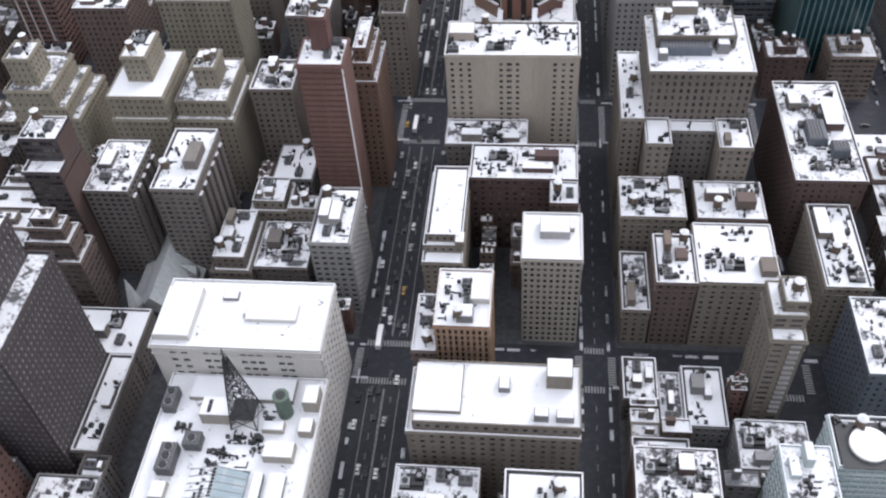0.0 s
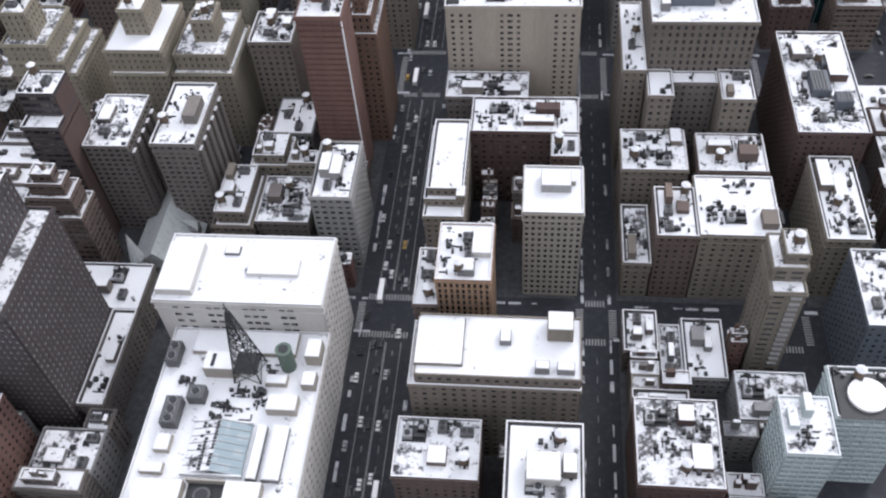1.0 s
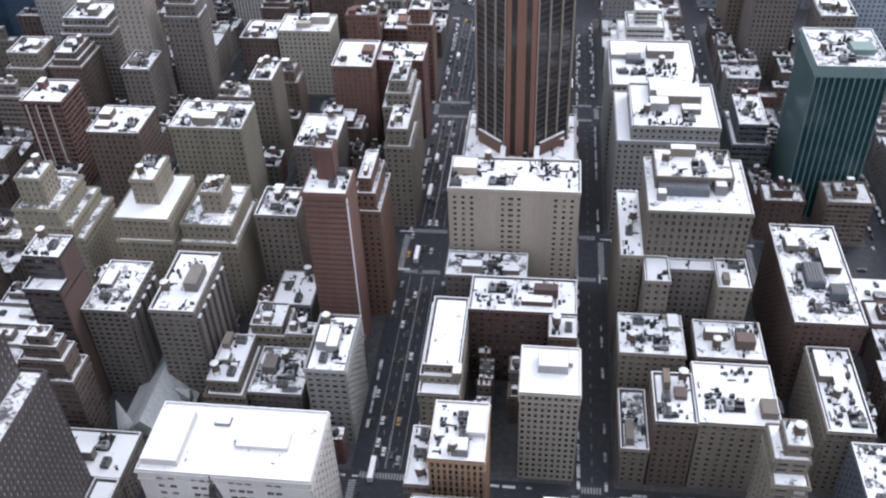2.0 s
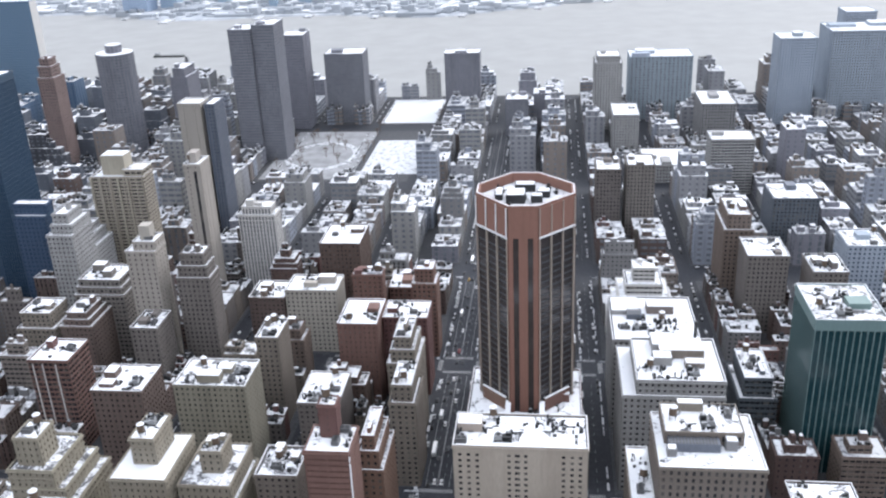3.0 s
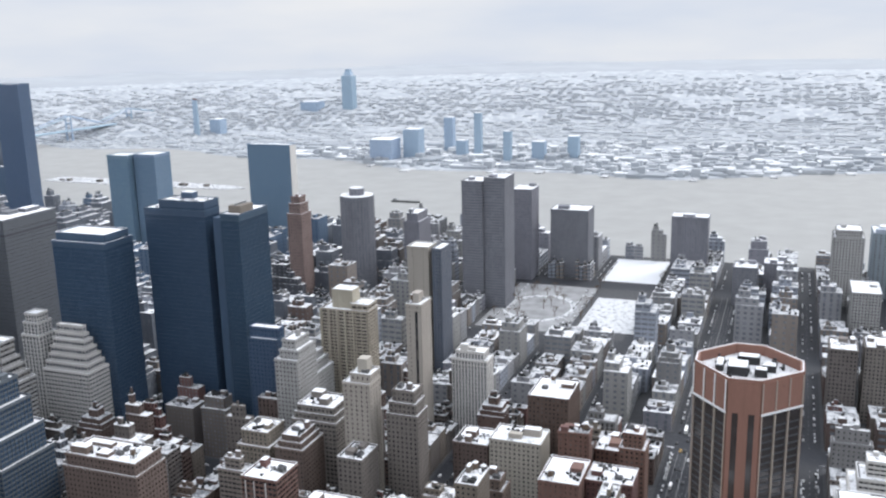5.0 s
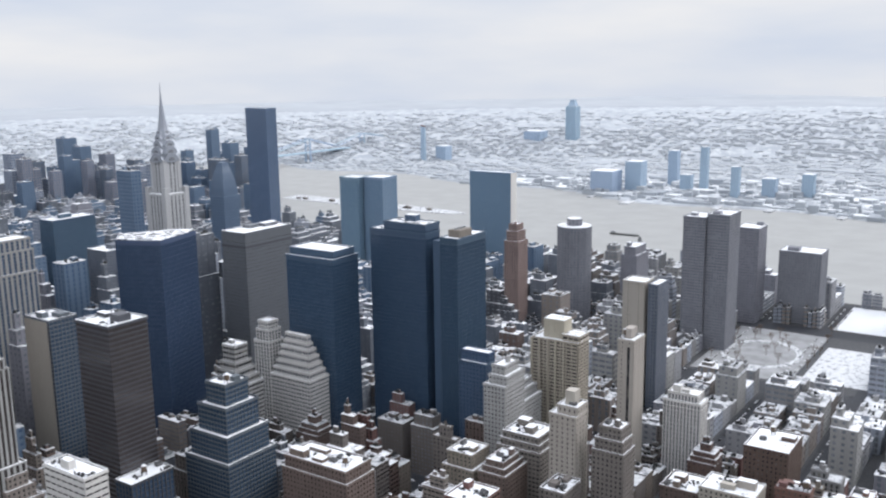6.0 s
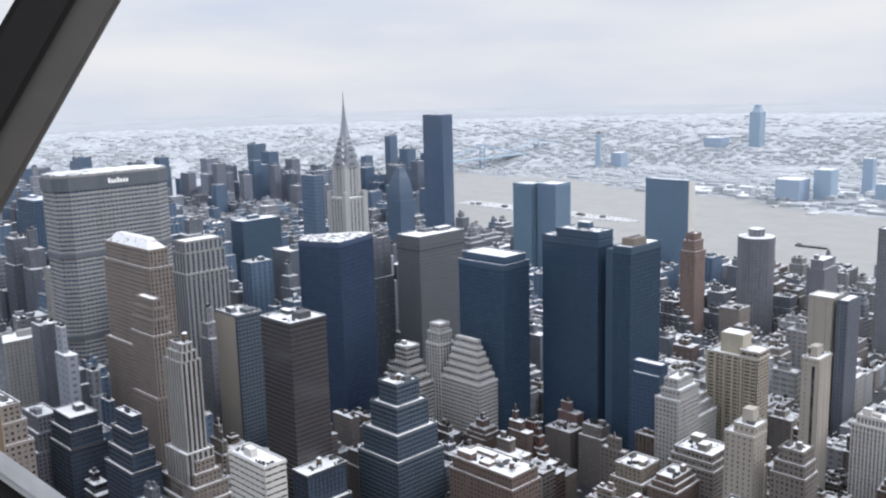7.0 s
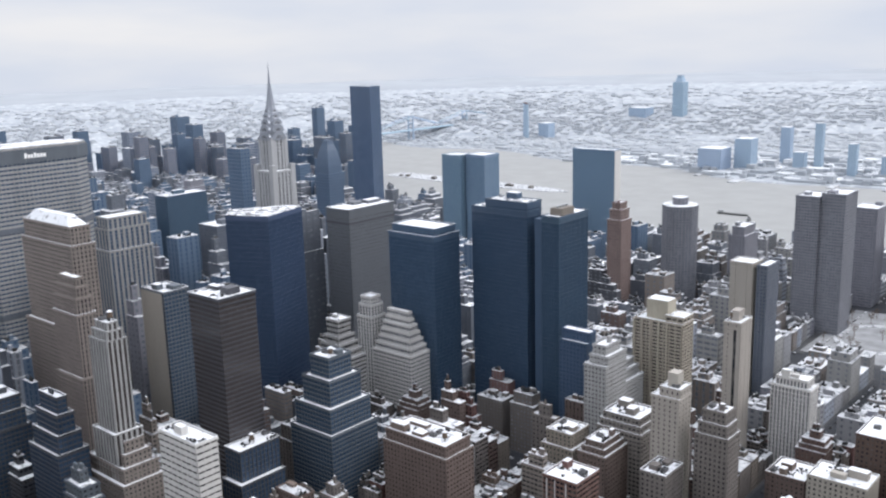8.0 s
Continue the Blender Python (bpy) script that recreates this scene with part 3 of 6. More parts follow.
red = building(A, -104, -84, 315, 335, 95, "red brick", glass="red shade", floor=3.0, pier=0.06, bay=10, band=0.7, bulks=0, snow="most", label="slim red brick apartment tower with banded walls", crown=3)
part("snow_seam", [(9.6, 10.15, -10.2, -9.6, 4, 95)], SNOW["cap"], red, "line of snow along the corner")
building("stair_tower", -99, -91, 326, 334, 111, "red brick", pier=0.95, bay=9, bulks=0, snow="most", label="plain red brick lift tower rising from a roof", caps=True)
building(O, -130, -110, 322, 348, 22, "grey concrete", bulks=0, snow="full")
building(A, -90, -76, 342, 374, 82, "copper brown brick", steps=((66, 2), (75, 2)), bulks=1, snow="half")
building(A, -141, -120, 350, 374, 55, "tan brick", bulks=2, snow="half")
building(A, -206, -178, 332, 372, 76, "cream brick", steps=((50, 0.0, 1, 0.05, 1), (62, 0.26, 0.7, 0.36, 0.9)), bulks=0, snow="full", pier=0.72, caps=False, label="cream brick apartment tower with a plain penthouse block")
building(A, -177.6, -147, 336, 374, 68, "cream brick", steps=((47, 0.08, 0.92, 0.08, 1), (56, 0.36, 0.72, 0.35, 0.75)), bulks=2, snow="half", pier=0.72, caps=False, label="cream brick apartment block with broken snowy setbacks")
building(A, -256, -224, 334, 370, 80, "cream brick", steps=((48, 0.0, 0.86, 0.0, 0.95), (55, 0.0, 0.72, 0.0, 0.85), (65, 0.12, 0.52, 0.12, 0.55)), bulks=0, snow="half", pier=0.72, caps=False, label="cream brick apartment tower stepping down to one side")
bayed = building(A, -167, -147, 276, 316, 58, "grey brown brick", floor=3.0, pier=0.35, band=0.5, bulks=3, snow="most")
for k in range(6):
    part("bay_window", [(10.0 - 0.1, 10.0 + 1.3, -20.0 + 2.2 + k * 6.4, -20.0 + 5.4 + k * 6.4, 6, 58 - 5)], WALLS["grey brown brick"], bayed)
    part("bay_snow", [(10.0, 10.0 + 1.2, -20.0 + 2.3 + k * 6.4, -20.0 + 5.3 + k * 6.4, 58 - 5, 58 - 4.75)], SNOW["cap"], bayed)
bayed = building(A, -199.5, -179, 278, 312, 54, "grey brown brick", floor=3.0, pier=0.35, band=0.5, bulks=3, snow="half")
for k in range(5):
    part("bay_window", [(10.25 - 0.1, 10.25 + 1.3, -17.0 + 2.2 + k * 6.4, -17.0 + 5.4 + k * 6.4, 6, 54 - 5)], WALLS["grey brown brick"], bayed)
    part("bay_snow", [(10.25, 10.25 + 1.2, -17.0 + 2.3 + k * 6.4, -17.0 + 5.3 + k * 6.4, 54 - 5, 54 - 4.75)], SNOW["cap"], bayed)
dusky = building(A, -217, -200.5, 270, 292, 84, "umber steel", pier=0.08, bay=4, band=0.45, bulks=0, snow="most", steps=((72, 0, 1, 0.34, 1),), label="slim dark apartment tower with a plain brown side wall")
part("side_wall", [(8.0, 8.5, -11, 11, 0, 72), (8.0, 8.5, -3.4, 11, 72, 84)], WALLS["dark brown brick"], dusky, "plain dark brown brick side wall")
building(O, -232, -177, 166, 215, 104, "umber steel", steps=((84, 0, 0.84, 0.04, 0.97),), bay=2.6, floor=3.5, pier=0.5, band=0.5, glass="pale", bulks=2, snow="half", label="dark brown office slab with a dense grid of pale windows")
building(O, -232, -166, 216, 240, 20, "grey brown brick", snow="full", bulks=1)
building(O, -176.5, -166, 170, 215.6, 20, "grey brown brick", snow="full", bulks=1)
building(O, -225, -190, 100, 158, 46, "red brick", bulks=2)

# south of the narrow street
building(O, 35.5, 49, 208, 228, 15, "grey brown brick", bulks=2)
building(O, 50, 58.5, 198, 224, 11, "grey concrete", bulks=2, snow="half")
building(O, 59, 75, 198, 226, 13, "grey concrete", bulks=2, snow="full")
building(O, 36, 65, 142, 176, 33, "dark brown brick", bulks=4, snow="half")
building(O, 83, 100, 150, 172, 45, "pale teal panel", glass="teal", pier=0.1, band=0.35, bulks=2, label="pale teal glass office block with a snowy roof terrace")
building(O, 101, 126, 164, 184, 46, "pale teal panel", glass="teal", pier=0.1, band=0.35, bulks=0, snow="full", label="pale teal glass block with a white roof deck")
building(O, 76, 102, 177, 198, 19, "grey concrete", bulks=3, snow="half")
slim = building(A, 83, 95.5, 206, 228, 70, "yellow brick", bulks=0, pier=0.7, bay=4, steps=((58, 0, 1, 0.25, 1), (65, 0.3, 1, 0.35, 0.9)), spans=[(0.08, 0.4), (0.55, 0.9)], caps=False, label="slim tan brick apartment tower with balconies")
for k in range(14):
    part("balcony", [(0.9, 4.6, -12.0, -10.9, 14 + k * 3.2, 14.9 + k * 3.2)], WALLS["pale grey stone"], slim)
building(O, 120, 150, 204, 240, 43, "slate grey panel", bulks=1)
building(O, 36, 47.5, 247, 280, 22, "tan brick", bulks=1, snow="half")
building(O, 48, 64.4, 247, 274, 40, "brown brick", bulks=2, snow="full", label="dark red brick block with a snowy roof house")
building(O, 64.8, 96.6, 247, 280, 41, "tan brick", bulks=1, bay=4, snow="full", label="tan stone office block with dark patches in its roof snow")
building(O, 115, 133, 250, 297, 37, "tan brick", bulks=4, snow="full")
building(O, 35.5, 63.3, 285, 310, 39, "tan brick", bulks=2)
building(O, 68, 96.7, 285, 308, 39, "brown brick", bulks=3)
building(O, 109, 139, 300, 369, 48, "dark brown brick", bulks=1, snow="half", label="dark brick block with a roof full of plant")
building(O, 35.5, 45.5, 324, 374, 61, "tan brick", floor=3.6, bulks=0, snow="full")
building(O, 46, 57, 312, 329.6, 57, "tan brick", floor=3.6, bulks=0, snow="full")
building(O, 77, 91, 310, 329.6, 57, "tan brick", floor=3.6, bulks=1, snow="full")
building(O, 57.4, 76.6, 322, 329.6, 56, "grey brown brick", floor=3.6, bulks=0, snow="full")
building(O, 46, 90.5, 330, 372, 88, "tan brick", floor=3.6, band=0.4, steps=((82, 0.08, 0.85, 0.42, 0.98),), bulks=1, snow="most", label="stepped tan brick office tower with a snowy crown")
green = building(S, 136, 173, 442, 486, 95, "green steel", glass="green", pier=0.18, band=0.0, bay=3.2, floor=3.6, crown=6, bulks=3, snow="half", proud=0.3, label="green glass office tower with pale vertical ribs")
part("crown_band", ring_mesh("crown_band", -18.6, 18.6, -22.1, 22.1, 89.5, 95, 0.6, WALLS["green steel"]), None, green, "pale green band under the roof")
building(O, 37, 90, 420, 474, 68, "pale grey stone", bulks=2, snow="full", steps=((60, 0.14, 1, 0.05, 0.9),), rim=1.2)
building(O, 35.5, 86, 481, 538, 60, "pale grey stone", bulks=2, snow="full")
building(O, 39, 86, 566, 612, 60, "white stone", pier=0.12, band=0.55, steps=((24, 3), (33, 3.5), (42, 4.5), (50, 5)), bulks=1, label="white stepped office building with ribbon windows")
building(A, 38, 60, 782, 812, 64, "grey brown brick", bulks=2)
building(A, 65, 90, 788, 820, 66, "grey brown brick", bulks=2)
building(A, 125, 146, 642, 684, 75, "brown brick", steps=((64, 2),), bulks=2)
building(A, 135, 163, 604, 638, 60, "grey brown brick", bulks=1)
building(O, 107, 129, 468, 508, 42, "slate grey panel", pier=0.1, steps=((30, 3),))
building(O, 184, 222, 752, 792, 48, "slate grey panel", bulks=2)
building(O, 175, 198, 587, 618, 56, "grey brown brick", bulks=2)
building(A, 205, 232, 618, 650, 62, "blue grey stone", glass="blue")
building(A, 155, 197, 897, 928, 56, "pale grey stone", pier=0.15, floor=3.0, bulks=1)
building("hospital", 94, 152, 931, 990, 19, "pale grey stone", bulks=2, snow="full")

# Murray Hill
building(A, -256, -226, 417, 446, 57, "brown brick", bulks=2)
building(A, -207, -166, 417, 446, 62, "yellow brick", bulks=2, pier=0.62, snow="half")
building(A, -143, -119, 433, 468, 42, "grey brown brick", bulks=3)
building(A, -87, -72, 417, 446, 64, "tan brick", steps=((54, 2),), bulks=1)
building(A, -94, -76, 455, 487, 71, "tan brick", steps=((56, 2), (64, 2)), bulks=1)
building(A, -132, -107, 495, 530, 60, "red brick", pier=0.8, bulks=1, snow="full", label="plain dark red brick apartment block with a snowy roof")
building(A, -106.6, -78, 512, 536, 56, "red brick", pier=0.7, bulks=1, snow="full")
building(A, -186, -149, 566, 592, 48, "cream limestone", bulks=4, pier=0.6)
building(A, -213, -187, 566, 594, 42, "brown brick", bulks=2, snow="full")
building(A, -177, -163, 472, 497, 62, "tan brick", bulks=1)
building(A, -267, -249, 494, 519, 55, "grey brown brick", band=0.5, bulks=2)
building(A, -180, -148, 645, 686, 50, "dark brown brick", bulks=1, pier=0.6)
building(A, -318, -296, 500, 530, 60, "brown brick", steps=((52, 2), (56, 2)), bulks=1)
building(A, -348, -322, 500, 528, 60, "tan brick", steps=((50, 2.5),), bulks=2)
building(A, -380, -343, 607, 638, 76, "pale grey stone", steps=((62, 3), (70, 3)), bulks=2)
building(A, -321, -286, 530, 562, 70, "grey brown brick", floor=3.2, pier=0.3, bulks=3, steps=((60, 1.5), (65, 1.5)))
building(A, -116, -87, 589, 619, 40, "red brick", bulks=2)
building(A, -95, -78, 562, 581, 66, "red brick", steps=((56, 2),), bulks=1, snow="full")
building(A, -422, -365, 417, 446, 70, "brown brick", bulks=4, steps=((62, 1.5),))
striped = building(A, -305, -280, 440, 466, 62, "red brick", bulks=1, snow="full", pier=0.12, band=0.4, label="red brick block with white upright fins on its dark front")
for k in (-9.5, -3.5, 4.5):
    part("white_fin", [(k - 0.35, k + 0.35, -13.3, -12.6, 2, 60)], WALLS["white stone"], striped, "narrow white upright fin")
pale = building(A, -275, -255, 522, 540, 102, "cream limestone", pier=0.72, bay=4, bulks=0, snow="full", steps=((96, 0.25, 1, 0.1, 1),), label="slim pale brick apartment tower with few windows")
part("lift_house", [(-1, 6, -3, 5, 102.2, 112)], WALLS["cream limestone"], pale)
building(A, -247, -224, 529, 548, 90, "grey brown brick", steps=((74, 1.5), (82, 0.15, 0.85, 0.2, 1)), bulks=2, snow="half")
ringed = building(A, -360, -317, 651, 672, 108, "buff brick", pier=0.14, band=0.5, floor=2.9, bay=5, proud=0.9, bulks=0, steps=((103, 0.62, 1, 0.1, 1),), label="cream brick apartment tower ringed with balconies")
part("penthouse", [(-13, 6, -5, 9, 103.3, 119)], WALLS["buff brick"], ringed, "plain cream lift house")
part("penthouse_snow", [(-12.6, 5.6, -4.6, 8.6, 119, 119.5)], SNOW["most"], ringed)
for k in range(5):
    part("pier", [(-21.9 + k * 7.4, -20.3 + k * 7.4, -11.6, -10.4, 0, 103)], WALLS["buff brick"], ringed)
building(A, -344, -322, 800, 822, 123, "cream limestone", pier=0.95, bay=9, bulks=0, label="pale blank-walled apartment slab")
building(A, -319, -309, 801, 829, 122, "slate grey panel", glass="blue", bulks=0)
thin = building(A, -272, -259, 626, 647, 121, "cream limestone", pier=0.9, bay=7, bulks=0, label="very slim pale brick tower with one dark window strip")
part("lift_house", [(-3.5, 2.5, -5, 5, 121.2, 129)], WALLS["cream limestone"], thin)
part("window_strip", [(1.2, 3.4, -10.56, -10.4, 8, 116)], GLASS["dark"], thin)
building(O, -246, -216, 655, 672, 76, "white stone", glass="grey", pier=0.5, band=0.1, bay=2.6, bulks=2, steps=((70, 0.1, 0.9, 0.1, 0.95),), label="white ribbed office block with a snowy roof")
building(A, -352, -333, 562, 592, 104, "pale grey stone", bulks=1, steps=((90, 0.15, 1, 0.1, 1), (97, 0.2, 0.8, 0.2, 0.9)))

# towers by the river
building(A, -145, -98, 1228, 1256, 79, "violet grey brick", glass="grey", bulks=2, far=False)
building(A, -297, -246, 1178, 1216, 91, "violet grey brick", glass="grey", bulks=2)
building(A, -363, -337, 1012, 1050, 153, "violet grey brick", glass="grey", bulks=1, pier=0.3)
building(A, -336.6, -311, 1016, 1056, 157, "violet grey brick", glass="grey", bulks=1, pier=0.3)
building(A, -343, -315, 1150, 1186, 121, "violet grey brick", glass="grey", bulks=1, pier=0.3)
building("hospital", 96, 174, 1180, 1225, 80, "blue grey stone", bay=5, bulks=2, glass="grey")
building("hospital", 50, 84, 1136, 1176, 90, "pale grey stone", bulks=1, steps=((82, 3),))
building("hospital", 270, 314, 1150, 1190, 105, "blue grey stone", glass="blue")
building("hospital", 338, 440, 1180, 1240, 107, "blue grey stone", bulks=2)
building("hospital", 372, 410, 1252, 1290, 118, "blue grey stone", bulks=0)
building("hospital", 163, 200, 1020, 1080, 60, "grey concrete", bulks=1)
building("hospital", 66, 94, 1000, 1050, 54, "pale grey stone", bulks=1, snow="full")
building(A, -58, -30, 1107, 1137, 46, "violet grey brick", glass="grey", bulks=2)
building(A, -24, 8, 1134, 1164, 46, "violet grey brick", glass="grey", bulks=2)
building(A, -552, -533, 930, 954, 140, "rose brown brick", steps=((120, 2), (132, 2)), bulks=1, pier=0.6)
building(A, -455, -434, 1050, 1090, 102, "violet grey brick", glass="grey", bulks=1, steps=((92, 3),))

# the towers to the north
building(S, -490, -432, 602, 623, 198, "black steel", glass="blue", band=0.06, pier=0.25, bay=1.9, bulks=1, snow="half", crown=5, steps=((191, 0.26, 1, 0.0, 1),), label="tall black glass office tower, haze-blue, with a plant storey")
twin = building(S, -415, -398, 598, 641, 190, "black steel", glass="blue", band=0.06, pier=0.25, bay=1.9, bulks=0, snow="most", crown=5, label="tall black glass office tower, haze-blue, beside its twin")
part("cooling_house", [(-5, 6, -14, 4, 190.2, 196)], WALLS["tan brick"], twin, "pale brick cooling house on the roof")
for k in range(4):
    part("cooling_fan", prism(ring(1.3, 10, 0.5, -11.5 + k * 4.2), 196, 197.6), METAL, twin)
part("link_tower", [(-16.8, -8.6, -19, 18, 0, 187)], WALLS["black steel"], twin)
building(O, -389, -363, 584, 597, 104, "black steel", glass="blue", steps=((96, 0, 1, 0.3, 1),), bulks=0, snow="full")
building(S, -550, -498, 561, 595, 175, "dark blue steel", glass="blue", band=0.08, pier=0.25, bay=1.9, bulks=0, crown=4, steps=((169, 0.02, 0.96, 0.12, 0.94),), snow="most", label="dark blue glass office slab with a dark plant storey")
slab = building(S, -648, -617, 578, 639, 178, "smooth grey steel", band=0.62, pier=0.65, bay=2.4, bulks=2, snow="full", crown=8, label="pale grey steel-clad office slab with a louvred band")
part("louvre_band", ring_mesh("louvre_band", -15.6, 15.6, -30.6, 30.6, 164.5, 166.3, 0.5, WALLS["dark grey steel"]), None, slab, "dark louvred band below the roof")
building(S, -535, -500, 347, 378, 164, "dark grey steel", band=0.35, pier=0.0, glass="bronze", bulks=3, snow="most", label="dark grey office slab with horizontal window bands")
building(O, -499.5, -478, 338, 376, 62, "dark grey steel", band=0.16, pier=0.3, glass="blue", bulks=0, snow="full", steps=((40, 0, 0.8, 0.1, 1),))
building(O, -490, -450, 288, 304, 96, "white stone", pier=0.1, band=0.68, bay=6.0, floor=4.2, bulks=2, snow="most", label="white office block with ribbon windows")
building(O, -550, -505, 536, 560, 105, "white stone", glass="grey", pier=0.12, band=0.5, steps=((70, 1.7), (76, 1.7), (82, 1.7), (88, 1.7), (94, 1.7), (99, 1.2)), bulks=0, label="pale stepped office building like a ziggurat")
building(O, -570, -552, 538, 556, 113, "white stone", glass="grey", pier=0.4, band=0.2, steps=((96, 1.5), (106, 1.5)), bulks=0)
building(O, -502, -458, 402, 448, 110, "slate grey panel", pier=0.08, band=0.35, glass="blue", steps=((58, 3), (76, 4.5), (95, 4.5)), bulks=1, rim=1.3, snow="full", label="dark glass stepped office building with snowy ledges")
building(O, -553, -523, 472, 502, 111, "pale grey stone", pier=0.08, band=0.5, steps=((80, 2), (86, 2), (92, 2), (98, 2)), bulks=1)
building(O, -592, -553, 252, 274, 108, "dark grey steel", pier=0.08, band=0.3, glass="blue", steps=((72, 2.5), (84, 2.5), (97, 2.5)), rim=1.3, bulks=1, snow="full", label="dark stepped office building with white snow ledges")
building(O, -556, -528, 279, 300, 157, "pale grey stone", glass="bronze", pier=0.46, band=0.0, bay=3.6, proud=0.6, steps=((84, 3), (146, 1.5), (152, 2)), bulks=0, label="slim white ribbed tower with dark window stripes")
building(O, -568, -518, 276, 308, 78, "grey brown stone", steps=((52, 3), (62, 3), (70, 3)), bulks=0)
massive = building(S, -730, -646, 322, 348, 200, "grey brown stone", band=0.4, pier=0.55, steps=((120, 3), (186, 2)), bulks=0, label="massive brown stone office tower with a snowy hipped top", snow="full")
part("hipped_roof", prism(rect(-34, 34, -7.5, 7.5), 200.6, 208, None, rect(-26, 26, -2.5, 2.5)), SNOW["most"], massive, "snow-covered hipped roof")
building(S, -640, -602, 299, 318, 172, "grey brown stone", pier=0.6, band=0.2, bay=2.6, steps=((100, 2), (146, 1.5), (158, 1.5), (166, 1.2)), bulks=0, label="slender brown stone tower with an ornate top")
building(S, -1150, -1098, 414, 450, 194, "far blue steel", glass="blue", pier=0.14, band=0.16, bulks=1, snow="old", label="dark blue glass slab tower beyond the broad slab")
building(S, -886, -862, 336, 356, 156, "pale grey stone", pier=0.5, band=0.4, bulks=1, snow="most", label="narrow pale stone tower beside the broad slab")
building(O, -712, -672, 236, 262, 84, "violet grey brick", steps=((58, 2.5), (72, 2.5)), bulks=2, snow="full", label="dark brick office block with snow on its setbacks")
building(O, -668, -630, 244, 272, 92, "dark grey steel", glass="blue", pier=0.2, band=0.35, steps=((70, 2), (82, 2)), bulks=2, snow="full", label="dark stepped office block with snowy roof")
building(S, -790, -765, 419, 464, 180, "pale grey stone", glass="blue", pier=0.5, band=0.1, bay=5, bulks=0, steps=((150, 1), (170, 1.5)), snow="full", label="stone tower with tall window bays and an arcaded top")
ended = building(O, -661, -629, 386, 410, 140, "slate grey panel", pier=0.2, band=0.35, glass="blue", bulks=2, snow="half", label="blue grey office tower with a plain white end wall")
part("end_wall", [(-16.2, 13.5, -12.5, -11.9, 0, 139)], WALLS["cream limestone"], ended, "plain white end wall")
building(S, -1135, -1088, 1080, 1104, 262, "far blue steel", glass="far blue", pier=0.15, band=0.12, bay=2.5, bulks=0, snow="half", label="very tall plain black glass tower", caps=False)
slab = building(S, -800, -724, 1240, 1258, 160, "river blue steel", glass="river blue", pier=0.12, band=0.3, bulks=0, label="blue glass slab with a white marble end beside the river", caps=False)
part("marble_end", [(38.05, 38.6, -9, 9, 0, 160)], WALLS["white stone"], slab, "white marble end wall")
building(S, -912, -876, 1052, 1085, 164, "river blue steel", glass="river blue", pier=0.1, band=0.2, bulks=0, crown=4)
building(S, -874, -838, 1062, 1098, 165, "river blue steel", glass="river blue", pier=0.1, band=0.2, bulks=0, crown=4)
building(S, -1042, -1014, 640, 700, 148, "dark blue steel", glass="blue", bulks=1)
building(S, -905, -870, 610, 650, 130, "slate grey panel", glass="blue", bulks=1)
building(S, -1000, -960, 380, 440, 150, "dark blue steel", glass="blue", bulks=1)
building(S, -800, -770, 245, 300, 120, "pale grey stone", bulks=1, pier=0.8)
building(S, -1100, -1050, 250, 330, 170, "dark blue steel", glass="blue", bulks=1)

building(S, -560, -520, 148, 182, 150, "grey brown stone", pier=0.5, steps=((128, 2), (140, 2)), bulks=1, snow="most", label="brown stone tower with an arched upper storey")


